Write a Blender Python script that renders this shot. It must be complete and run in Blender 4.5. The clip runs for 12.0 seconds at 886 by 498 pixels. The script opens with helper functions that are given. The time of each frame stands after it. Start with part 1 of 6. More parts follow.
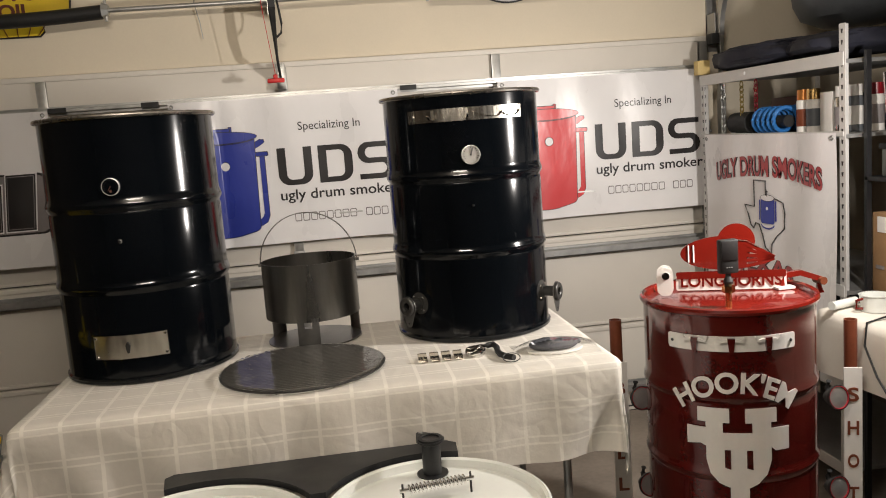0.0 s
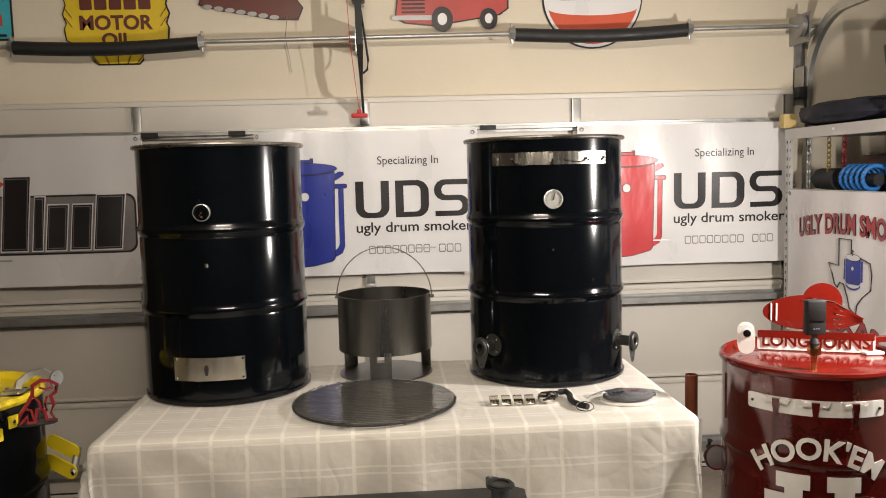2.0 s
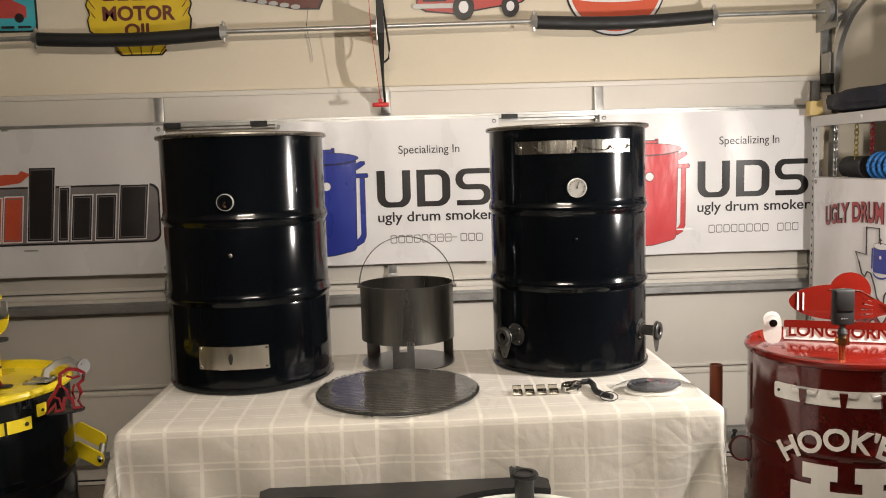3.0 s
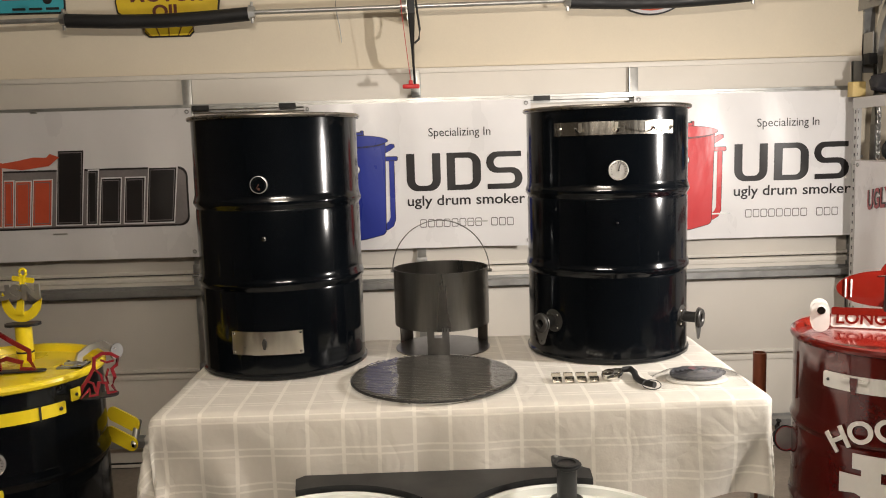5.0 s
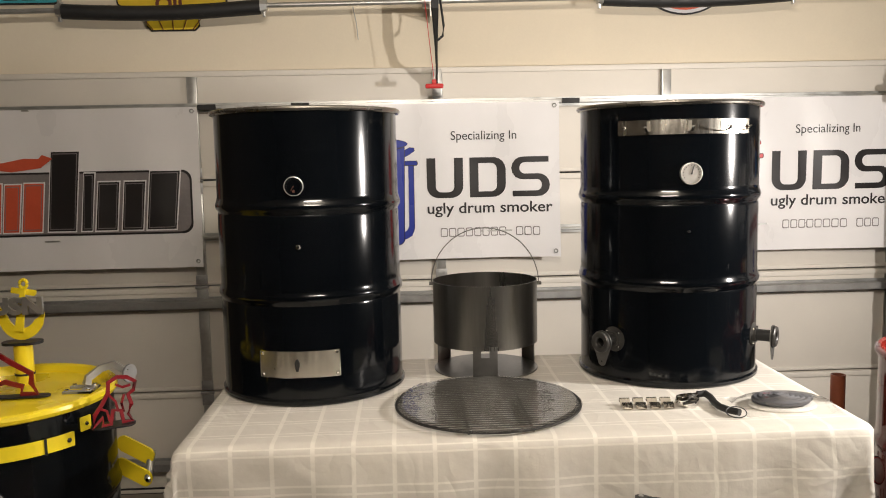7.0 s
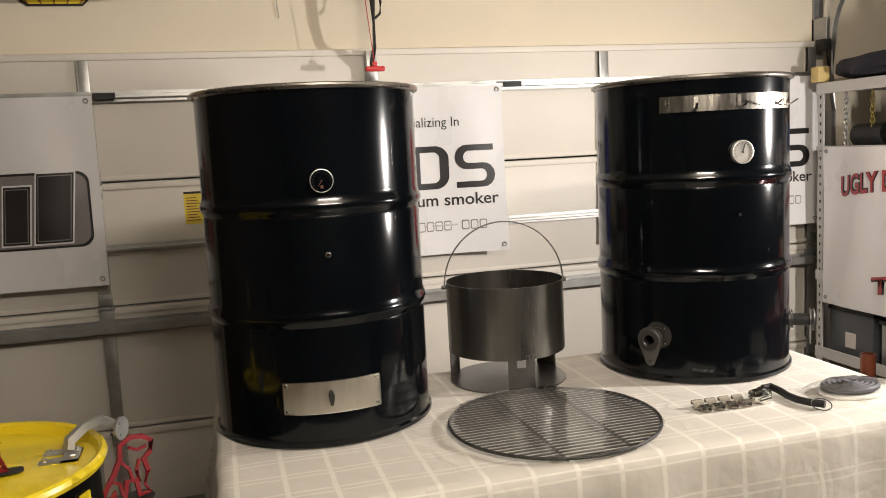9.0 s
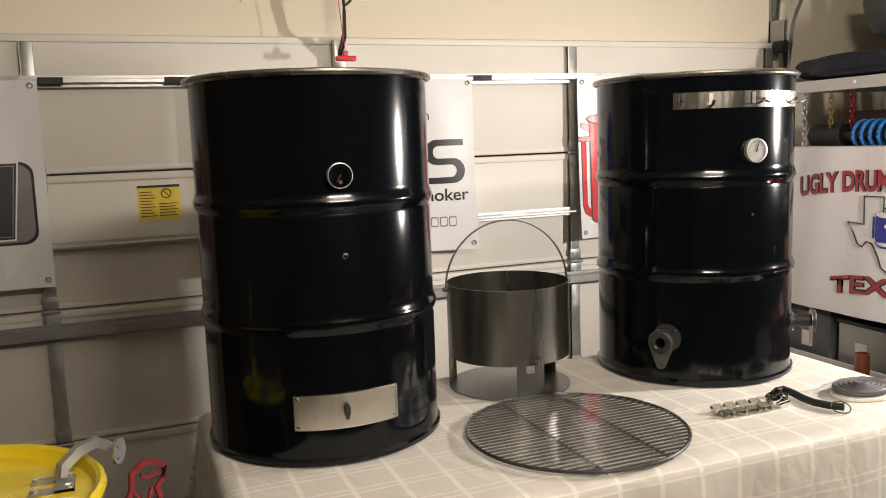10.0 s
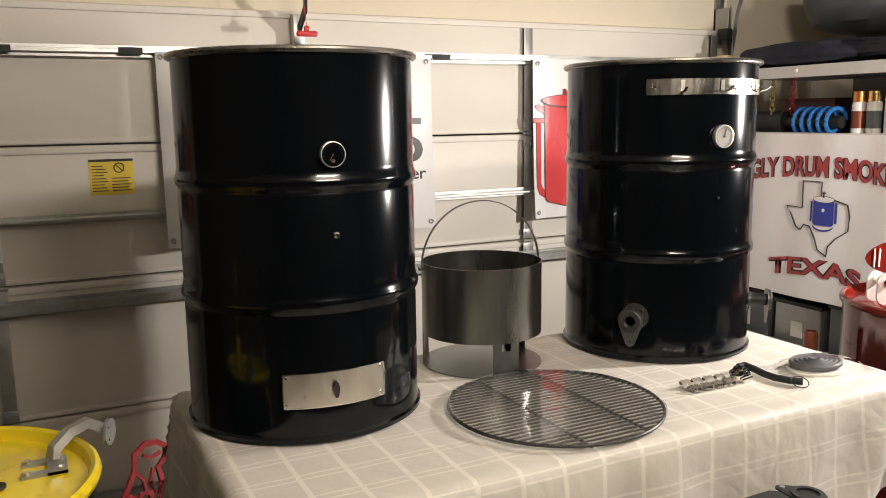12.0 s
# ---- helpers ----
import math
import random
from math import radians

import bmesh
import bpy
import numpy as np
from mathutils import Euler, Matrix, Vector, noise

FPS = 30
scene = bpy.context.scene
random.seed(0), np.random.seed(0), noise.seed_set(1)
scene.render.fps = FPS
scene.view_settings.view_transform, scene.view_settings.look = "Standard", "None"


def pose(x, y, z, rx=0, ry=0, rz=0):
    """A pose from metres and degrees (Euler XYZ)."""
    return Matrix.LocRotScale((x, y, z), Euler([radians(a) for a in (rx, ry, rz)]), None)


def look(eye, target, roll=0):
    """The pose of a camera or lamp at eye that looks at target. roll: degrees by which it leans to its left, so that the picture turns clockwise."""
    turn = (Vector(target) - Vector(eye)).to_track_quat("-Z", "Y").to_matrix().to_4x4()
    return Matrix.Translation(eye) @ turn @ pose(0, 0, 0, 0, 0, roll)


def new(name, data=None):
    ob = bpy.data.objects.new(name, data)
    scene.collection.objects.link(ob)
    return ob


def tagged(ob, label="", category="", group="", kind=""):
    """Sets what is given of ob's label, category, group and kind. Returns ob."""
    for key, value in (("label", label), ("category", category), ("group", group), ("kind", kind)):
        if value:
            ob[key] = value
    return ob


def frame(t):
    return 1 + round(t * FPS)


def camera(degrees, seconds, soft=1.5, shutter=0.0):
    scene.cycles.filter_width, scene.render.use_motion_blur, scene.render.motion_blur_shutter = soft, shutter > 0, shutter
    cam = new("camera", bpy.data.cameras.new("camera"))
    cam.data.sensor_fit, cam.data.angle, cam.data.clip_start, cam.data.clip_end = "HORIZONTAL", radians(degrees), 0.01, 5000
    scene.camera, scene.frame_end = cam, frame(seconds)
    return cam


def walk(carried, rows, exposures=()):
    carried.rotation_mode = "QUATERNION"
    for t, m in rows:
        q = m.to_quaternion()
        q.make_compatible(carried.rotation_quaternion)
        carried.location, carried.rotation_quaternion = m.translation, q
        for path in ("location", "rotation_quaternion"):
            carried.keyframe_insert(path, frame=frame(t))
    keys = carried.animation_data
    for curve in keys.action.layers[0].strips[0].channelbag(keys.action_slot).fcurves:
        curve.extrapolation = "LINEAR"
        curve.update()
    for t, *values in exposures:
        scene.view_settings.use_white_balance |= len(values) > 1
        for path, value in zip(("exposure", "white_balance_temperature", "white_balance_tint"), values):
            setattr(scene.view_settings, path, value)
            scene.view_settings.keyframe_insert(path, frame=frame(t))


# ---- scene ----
cam = camera(57.0, 12.0, soft=1.0)
PATH = [
    (0, (0.071, -2.685, 1.495), (0.347, -0.724, 1.218), -3.5),
    (0.5, (0.056, -2.686, 1.51), (0.298, -0.714, 1.285), -2.9),
    (1, (0.041, -2.689, 1.513), (0.245, -0.708, 1.322), -2.1),
    (1.5, (0.022, -2.685, 1.513), (0.184, -0.7, 1.329), -1.1),
    (2, (0.013, -2.681, 1.513), (0.145, -0.694, 1.329), -0.7),
    (2.5, (0.007, -2.68, 1.511), (0.116, -0.692, 1.32), -0.7),
    (3, (0.002, -2.673, 1.512), (0.086, -0.686, 1.303), -0.9),
    (3.2, (0.001, -2.667, 1.51), (0.074, -0.679, 1.296), -0.9),
    (5, (-0.053, -2.609, 1.503), (-0.018, -0.625, 1.258), -0.9),
    (5.5, (-0.101, -2.573, 1.502), (-0.086, -0.588, 1.256), -0.6),
    (6, (-0.153, -2.523, 1.494), (-0.148, -0.537, 1.253), -0.1),
    (6.5, (-0.209, -2.452, 1.484), (-0.188, -0.466, 1.248), 0.1),
    (6.7, (-0.229, -2.406, 1.468), (-0.187, -0.419, 1.246), -0.1),
    (8.3, (-0.657, -2.036, 1.475), (-0.271, -0.086, 1.249), -1.3),
    (8.5, (-0.727, -2.01, 1.466), (-0.294, -0.071, 1.232), -1.6),
    (9, (-0.83, -1.898, 1.453), (-0.306, 0.018, 1.216), -2.1),
    (9.5, (-0.905, -1.743, 1.448), (-0.283, 0.143, 1.215), -2.2),
    (10, (-1.027, -1.696, 1.455), (-0.308, 0.154, 1.203), -1.3),
    (10.5, (-1.134, -1.656, 1.461), (-0.327, 0.152, 1.179), -1.0),
    (11, (-1.16, -1.652, 1.464), (-0.295, 0.126, 1.165), -0.4),
    (11.5, (-1.162, -1.661, 1.467), (-0.278, 0.109, 1.17), -0.2),
    (12, (-1.162, -1.657, 1.464), (-0.284, 0.114, 1.156), -0.1),
]
LEVEL = pose(0, 0, 0.755, 0, 0.8, 0) @ pose(0, 0, -0.755)
EXPOSURES = [(0, -0.38), (1.0, -0.15), (2.5, -0.12), (6.0, -0.05), (9.0, 0.0), (12, 0.03)]
walk(cam, [(t, LEVEL @ look(eye, target, roll)) for t, eye, target, roll in PATH], EXPOSURES)

# ---- light ----
world = bpy.data.worlds.new("world")
world.use_nodes = True
world.node_tree.nodes["Background"].inputs[0].default_value = (0.9, 0.85, 0.75, 1)
world.node_tree.nodes["Background"].inputs[1].default_value = 0.02
scene.world = world


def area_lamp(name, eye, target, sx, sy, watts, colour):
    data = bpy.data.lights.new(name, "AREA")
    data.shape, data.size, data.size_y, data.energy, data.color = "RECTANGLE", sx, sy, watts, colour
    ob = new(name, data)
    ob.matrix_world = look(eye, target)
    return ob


# an unseen work light by the second table, and an unseen long overhead lamp facing the door
area_lamp("work_light", (1.95, -0.410, 1.525), (0.0, 1.05, 1.3), 0.05, 0.12, 56, (1.0, 0.93, 0.87))
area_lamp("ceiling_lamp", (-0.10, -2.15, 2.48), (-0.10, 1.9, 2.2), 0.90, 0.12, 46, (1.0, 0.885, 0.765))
# upward fill added to raise the ceiling bounce, with no fitting of its own
area_lamp("ceiling_bounce_fill", (-0.10, -2.20, 2.50), (-0.10, -1.9, 3.0), 0.90, 0.12, 36, (1.0, 0.885, 0.765))

# ---- materials ----
FLOOR = -0.27


def material(name, colour, rough=0.5, metal=0.0, vary=0.12, size=6.0, bump=0.0, grain=80.0, coat=0.0, stretch=None):
    m = bpy.data.materials.new(name)
    m.use_nodes = True
    n, l = m.node_tree.nodes, m.node_tree.links
    b = n["Principled BSDF"]
    b.inputs["Metallic"].default_value = metal
    b.inputs["Coat Weight"].default_value = coat
    b.inputs["Coat Roughness"].default_value = 0.04
    co = n.new("ShaderNodeTexCoord")
    mp = n.new("ShaderNodeMapping")
    mp.inputs["Scale"].default_value = stretch or (1, 1, 1)
    l.new(co.outputs["Object"], mp.inputs[0])
    big, fine = n.new("ShaderNodeTexNoise"), n.new("ShaderNodeTexNoise")
    big.inputs["Scale"].default_value, big.inputs["Detail"].default_value = size, 5
    fine.inputs["Scale"].default_value, fine.inputs["Detail"].default_value = grain, 3
    for k in (big, fine):
        l.new(mp.outputs[0], k.inputs["Vector"])
    add = n.new("ShaderNodeMath")
    add.operation = "MULTIPLY_ADD"
    add.inputs[1].default_value = 0.35
    l.new(fine.outputs[0], add.inputs[0])
    l.new(big.outputs[0], add.inputs[2])
    ramp = n.new("ShaderNodeMapRange")
    ramp.inputs[1].default_value, ramp.inputs[2].default_value = 0.35, 1.0
    ramp.inputs[3].default_value, ramp.inputs[4].default_value = 1 - vary, 1 + vary
    l.new(add.outputs[0], ramp.inputs[0])
    mul = n.new("ShaderNodeVectorMath")
    mul.operation = "SCALE"
    mul.inputs[0].default_value = colour[:3]
    l.new(ramp.outputs[0], mul.inputs["Scale"])
    l.new(mul.outputs[0], b.inputs["Base Color"])
    rr = n.new("ShaderNodeMapRange")
    rr.inputs[1].default_value, rr.inputs[2].default_value = 0.3, 0.7
    rr.inputs[3].default_value, rr.inputs[4].default_value = max(rough * 0.8, 0.02), min(rough * 1.25, 1)
    l.new(big.outputs[0], rr.inputs[0])
    l.new(rr.outputs[0], b.inputs["Roughness"])
    if bump:
        bp = n.new("ShaderNodeBump")
        bp.inputs["Strength"].default_value, bp.inputs["Distance"].default_value = 1.0, bump
        l.new(add.outputs[0], bp.inputs["Height"])
        l.new(bp.outputs[0], b.inputs["Normal"])
    return m


M = dict(
    drum_black=material("gloss_black_paint", (0.0022, 0.0030, 0.0041), 0.12, 0, 0.3, 3, 0.0, coat=0.12),
    # steel colour imitates the light that a black rolled edge catches
    rim=material("rim_caught_light", (0.35, 0.33, 0.30), 0.28, 1, 0.2, 8),
    black_metal=material("satin_black_metal", (0.012, 0.012, 0.013), 0.42, 0, 0.25, 8, 0.0002),
    raw_steel=material("raw_steel", (0.20, 0.195, 0.185), 0.34, 0.9, 0.25, 4, 0.0, 60),
    # upright colour streaks imitate bands of sheen on the basket wall
    sheen_steel=material("sheet_steel_painted_sheen", (0.23, 0.222, 0.205), 0.30, 0.92, 0.30, 1.6, 0.0, 12, stretch=(7, 7, 0.5)),
    stainless=material("stainless_steel", (0.62, 0.60, 0.56), 0.16, 1, 0.08, 10, 0.0, 200, stretch=(1, 1, 8)),
    satin_steel=material("satin_stainless_steel", (0.70, 0.66, 0.58), 0.33, 1, 0.08, 8, 0.0, 200, stretch=(8, 1, 1)),
    strip_steel=material("brushed_strip_steel", (0.68, 0.64, 0.56), 0.24, 1, 0.10, 8, 0.0, 200, stretch=(8, 1, 1)),
    silver=material("silver_bezel", (0.80, 0.78, 0.74), 0.42, 0.8, 0.06, 12),
    pipe_black=material("worn_black_pipe", (0.045, 0.043, 0.04), 0.38, 0.3, 0.3, 18, 0.0003),
    ember=material("burnt_orange_print", (0.075, 0.026, 0.014), 0.4, 0, 0.1, 8),
    chrome=material("chrome", (0.75, 0.74, 0.72), 0.08, 1, 0.04, 12),
    galvanized=material("galvanized_steel", (0.50, 0.50, 0.48), 0.38, 0.85, 0.18, 14, 0.0002, 50),
    galv_dull=material("dull_galvanized_steel", (0.36, 0.36, 0.35), 0.45, 0.7, 0.2, 12, 0.0002, 50),
    door=material("door_cream_paint", (0.72, 0.68, 0.61), 0.5, 0, 0.05, 3, 0.0006, 160),
    wall=material("beige_wall_paint", (0.71, 0.635, 0.50), 0.75, 0, 0.05, 2, 0.0012, 90),
    # dark colour stands in for missing light, which keeps drum reflections dim
    shade_wall=material("wall_shade_in_colour", (0.09, 0.075, 0.06), 0.8, 0, 0.2, 2, 0.001, 60),
    ceiling=material("white_ceiling_paint", (0.72, 0.69, 0.62), 0.8, 0, 0.05, 2, 0.001, 90),
    concrete=material("stained_concrete", (0.26, 0.22, 0.18), 0.7, 0, 0.35, 3, 0.001, 40),
    vinyl=material("white_vinyl", (0.78, 0.77, 0.77), 0.30, 0, 0.03, 3.5, 0.004, 7, stretch=(1, 1, 0.55)),
    ink=material("black_print", (0.018, 0.016, 0.016), 0.35, 0, 0.1, 6),
    ink_grey=material("grey_print", (0.22, 0.20, 0.20), 0.35, 0, 0.25, 5),
    ink_blue=material("blue_print", (0.028, 0.045, 0.30), 0.30, 0, 0.06, 3.5, 0.005, 7, stretch=(1, 1, 0.55)),
    ink_red=material("red_print", (0.62, 0.045, 0.05), 0.28, 0, 0.06, 3.5, 0.006, 7, stretch=(1, 1, 0.55)),
    ink_maroon=material("maroon_print", (0.36, 0.05, 0.055), 0.35, 0, 0.12, 6),
    ink_orange=material("orange_print", (0.62, 0.10, 0.045), 0.35, 0, 0.12, 6),
    table=material("table_plastic", (0.55, 0.53, 0.48), 0.5, 0, 0.06, 6),
    yellow=material("yellow_paint", (0.80, 0.62, 0.02), 0.28, 0, 0.06, 5, coat=0.4),
    red_lacquer=material("red_lacquer", (0.080, 0.006, 0.0045), 0.14, 0.2, 0.25, 4, coat=0.7),
    red_bright=material("bright_red_paint", (0.15, 0.009, 0.005), 0.2, 0.1, 0.12, 5, coat=0.6),
    red_dark=material("crimson_paint", (0.36, 0.02, 0.03), 0.35, 0, 0.12, 8),
    crimson=material("deep_crimson_paint", (0.20, 0.008, 0.014), 0.3, 0, 0.15, 8, coat=0.3),
    white_paint=material("white_paint", (0.74, 0.72, 0.68), 0.35, 0, 0.05, 8),
    enamel=material("white_enamel", (0.72, 0.74, 0.70), 0.16, 0, 0.05, 4, coat=0.5),
    brown=material("copper_brown_paint", (0.20, 0.055, 0.025), 0.4, 0.3, 0.2, 10),
    brass=material("brass", (0.70, 0.46, 0.18), 0.25, 1, 0.1, 12),
    copper_cap=material("metallic_copper_cap", (0.55, 0.22, 0.06), 0.3, 0.7, 0.1, 10),
    shaded_yellow=material("shaded_yellow_paint", (0.22, 0.16, 0.035), 0.45, 0.2, 0.2, 12),
    post_grey=material("pale_grey_steel_paint", (0.52, 0.51, 0.49), 0.4, 0.1, 0.08, 10),
    rubber=material("black_rubber", (0.012, 0.012, 0.012), 0.55, 0, 0.2, 12, 0.0004),
    navy=material("navy_fabric", (0.009, 0.010, 0.020), 0.8, 0, 0.3, 8, 0.002, 60),
    card=material("brown_cardboard", (0.36, 0.21, 0.10), 0.75, 0, 0.12, 6, 0.0004),
    plastic_blue=material("blue_plastic", (0.03, 0.16, 0.45), 0.3, 0, 0.1, 8),
    sign_yellow=material("enamel_sign_yellow", (0.72, 0.52, 0.03), 0.35, 0, 0.1, 6),
    sign_brown=material("sign_brown", (0.13, 0.035, 0.025), 0.4, 0, 0.1, 6),
    sign_cyan=material("sign_cyan", (0.06, 0.42, 0.50), 0.4, 0, 0.1, 6),
    sign_truck=material("sign_red", (0.48, 0.07, 0.06), 0.4, 0, 0.15, 6),
    dial=material("white_dial", (0.36, 0.35, 0.33), 0.3, 0, 0.03, 8),
    label_yellow=material("yellow_label", (0.78, 0.60, 0.05), 0.45, 0, 0.04, 8),
    cloth_white=material("white_fabric", (0.72, 0.68, 0.60), 0.75, 0, 0.06, 6, 0.0006, 120),
    rope=material("grey_rope", (0.075, 0.076, 0.085), 0.6, 0, 0.25, 30, 0.0006, 120),
    red_handle=material("red_handle", (0.55, 0.02, 0.02), 0.4, 0, 0.08, 8),
    wood=material("yellow_wood", (0.60, 0.45, 0.18), 0.6, 0, 0.15, 12),
    grey_box=material("grey_plastic", (0.10, 0.11, 0.12), 0.4, 0, 0.2, 6),
)


def tablecloth_material():
    m = material("woven_tablecloth", (0.57, 0.54, 0.48), 0.62, 0, 0.04, 5, 0.0)
    n, l = m.node_tree.nodes, m.node_tree.links
    b = n["Principled BSDF"]
    uv = n.new("ShaderNodeUVMap")
    uv.uv_map = "flat"
    sep = n.new("ShaderNodeSeparateXYZ")
    l.new(uv.outputs[0], sep.inputs[0])

    def bands(axis, shifts, wide):
        out = None
        for s in shifts:
            a = n.new("ShaderNodeMath")
            a.operation = "ADD"
            a.inputs[1].default_value = s + 50 * 0.104
            l.new(sep.outputs[axis], a.inputs[0])
            w = n.new("ShaderNodeMath")
            w.operation = "PINGPONG"
            w.inputs[1].default_value = 0.052
            l.new(a.outputs[0], w.inputs[0])
            c = n.new("ShaderNodeMapRange")
            c.inputs[1].default_value, c.inputs[2].default_value = wide, wide - 0.0018
            l.new(w.outputs[0], c.inputs[0])
            if out is None:
                out = c.outputs[0]
            else:
                j = n.new("ShaderNodeMath")
                j.operation = "MAXIMUM"
                l.new(out, j.inputs[0])
                l.new(c.outputs[0], j.inputs[1])
                out = j.outputs[0]
        return out

    sx, sy = bands(0, (0.0,), 0.0066), bands(1, (0.0, 0.021), 0.0038)
    top = n.new("ShaderNodeMath")
    top.operation = "MAXIMUM"
    l.new(sx, top.inputs[0])
    l.new(sy, top.inputs[1])
    mix = n.new("ShaderNodeMix")
    mix.data_type = "RGBA"
    old = b.inputs["Base Color"].links[0].from_socket
    l.new(top.outputs[0], mix.inputs[0])
    l.new(old, mix.inputs[6])
    mix.inputs[7].default_value = (0.70, 0.67, 0.60, 1)
    l.new(mix.outputs[2], b.inputs["Base Color"])
    weave = n.new("ShaderNodeTexNoise")
    weave.inputs["Scale"].default_value = 9
    weave.inputs["Detail"].default_value = 6
    l.new(uv.outputs[0], weave.inputs["Vector"])
    bp = n.new("ShaderNodeBump")
    bp.inputs["Distance"].default_value = 0.006
    bp.inputs["Strength"].default_value = 0.8
    # soft lumps, plus sharp creases where two noises meet
    crease = n.new("ShaderNodeTexNoise")
    crease.inputs["Scale"].default_value, crease.inputs["Detail"].default_value = 5.5, 2
    crease.inputs["Distortion"].default_value = 0.8
    l.new(uv.outputs[0], crease.inputs["Vector"])
    fold = n.new("ShaderNodeMath")
    fold.operation = "PINGPONG"
    fold.inputs[1].default_value = 0.14
    l.new(crease.outputs[0], fold.inputs[0])
    both = n.new("ShaderNodeMath")
    both.operation = "MULTIPLY_ADD"
    both.inputs[1].default_value = 2.2
    l.new(fold.outputs[0], both.inputs[0])
    l.new(weave.outputs[0], both.inputs[2])
    l.new(both.outputs[0], bp.inputs["Height"])
    l.new(bp.outputs[0], b.inputs["Normal"])
    b.inputs["Sheen Weight"].default_value = 0.15
    return m


def film_material():
    m = bpy.data.materials.new("clear_plastic_film")
    m.use_nodes = True
    n, l = m.node_tree.nodes, m.node_tree.links
    n.remove(n["Principled BSDF"])
    t, g, mx = n.new("ShaderNodeBsdfTransparent"), n.new("ShaderNodeBsdfGlossy"), n.new("ShaderNodeMixShader")
    fr = n.new("ShaderNodeFresnel")
    fr.inputs[0].default_value = 1.6
    g.inputs["Roughness"].default_value = 0.06
    t.inputs[0].default_value = (0.93, 0.93, 0.93, 1)
    no = n.new("ShaderNodeTexNoise")
    no.inputs["Scale"].default_value = 22
    co = n.new("ShaderNodeTexCoord")
    l.new(co.outputs["Object"], no.inputs["Vector"])
    bp = n.new("ShaderNodeBump")
    bp.inputs["Distance"].default_value = 0.0012
    l.new(no.outputs[0], bp.inputs["Height"])
    l.new(bp.outputs[0], g.inputs["Normal"])
    l.new(fr.outputs[0], mx.inputs[0])
    l.new(t.outputs[0], mx.inputs[1])
    l.new(g.outputs[0], mx.inputs[2])
    l.new(mx.outputs[0], n["Material Output"].inputs[0])
    return m


M["drum_black"].node_tree.nodes["Principled BSDF"].inputs["Specular IOR Level"].default_value = 0.28
M["cloth"] = tablecloth_material()
M["film"] = film_material()


# ---- mesh tools ----
def add_box(bm, x0, y0, z0, x1, y1, z1, bevel=0.0):
    made = bmesh.ops.create_cube(bm, size=1)["verts"]
    m = Matrix.LocRotScale(((x0 + x1) / 2, (y0 + y1) / 2, (z0 + z1) / 2), None, (abs(x1 - x0), abs(y1 - y0), abs(z1 - z0)))
    bmesh.ops.transform(bm, matrix=m, verts=made)
    if bevel:
        edges = list({e for v in made for e in v.link_edges})
        bmesh.ops.bevel(bm, geom=edges, offset=bevel, segments=2, affect="EDGES", profile=0.5)
    return bm


def add_rod(bm, a, b, r, n=12, r2=None):
    a, b = Vector(a), Vector(b)
    turn = (b - a).to_track_quat("Z", "Y").to_matrix().to_4x4()
    m = Matrix.Translation((a + b) / 2) @ turn
    bmesh.ops.create_cone(bm, cap_ends=True, segments=n, radius1=r, radius2=r if r2 is None else r2, depth=(b - a).length, matrix=m)
    return bm


def add_tube(bm, points, r, n=8, closed=False, flat=None):
    """A round (or flat: width, thickness) bar along a line of points."""
    pts = [Vector(p) for p in points]
    rings = []
    for i, p in enumerate(pts):
        before = pts[i - 1] if i or closed else p
        after = pts[(i + 1) % len(pts)] if i < len(pts) - 1 or closed else p
        way = (after - before).normalized()
        side = way.cross(Vector((0, 0, 1)))
        side = side.normalized() if side.length > 1e-3 else Vector((1, 0, 0))
        up = side.cross(way).normalized()
        ring = []
        for k in range(n):
            a = 2 * math.pi * (k + 0.5) / n
            w, h = (flat[0] / 2 * 1.414, flat[1] / 2 * 1.414) if flat else (r, r)
            ring.append(bm.verts.new(p + side * (w * math.cos(a)) + up * (h * math.sin(a))))
        rings.append(ring)
    pairs = list(zip(rings, rings[1:])) + ([(rings[-1], rings[0])] if closed else [])
    for a, b in pairs:
        for k in range(n):
            bm.faces.new((a[k], a[(k + 1) % n], b[(k + 1) % n], b[k]))
    if not closed:
        bm.faces.new(rings[0][::-1])
        bm.faces.new(rings[-1])
    return bm


def add_lathe(bm, profile, n=64, centre=(0, 0, 0), closed=False):
    """Turn a profile of (radius, z) round the upright axis."""
    rings = []
    for r, z in profile:
        if r < 1e-5:
            rings.append([bm.verts.new((centre[0], centre[1], centre[2] + z))])
        else:
            rings.append([bm.verts.new((centre[0] + r * math.cos(2 * math.pi * k / n), centre[1] + r * math.sin(2 * math.pi * k / n), centre[2] + z)) for k in range(n)])
    for a, b in zip(rings, rings[1:] + ([rings[0]] if closed else [])):
        for k in range(n):
            j = (k + 1) % n
            if len(a) == 1 and len(b) > 1:
                bm.faces.new((a[0], b[j], b[k]))
            elif len(b) == 1 and len(a) > 1:
                bm.faces.new((a[k], a[j], b[0]))
            elif len(a) > 1:
                bm.faces.new((a[k], a[j], b[j], b[k]))
    return bm


def add_plate(bm, outline, thick, m=None):
    """A flat plate: its outline in (x, z), its thickness along y, set by the pose m."""
    front = [bm.verts.new((x, -thick / 2, z)) for x, z in outline]
    back = [bm.verts.new((x, thick / 2, z)) for x, z in outline]
    bm.faces.new(front)
    bm.faces.new(back[::-1])
    for k in range(len(outline)):
        j = (k + 1) % len(outline)
        bm.faces.new((front[k], back[k], back[j], front[j]))
    if m is not None:
        bmesh.ops.transform(bm, matrix=m, verts=front + back)
    return bm


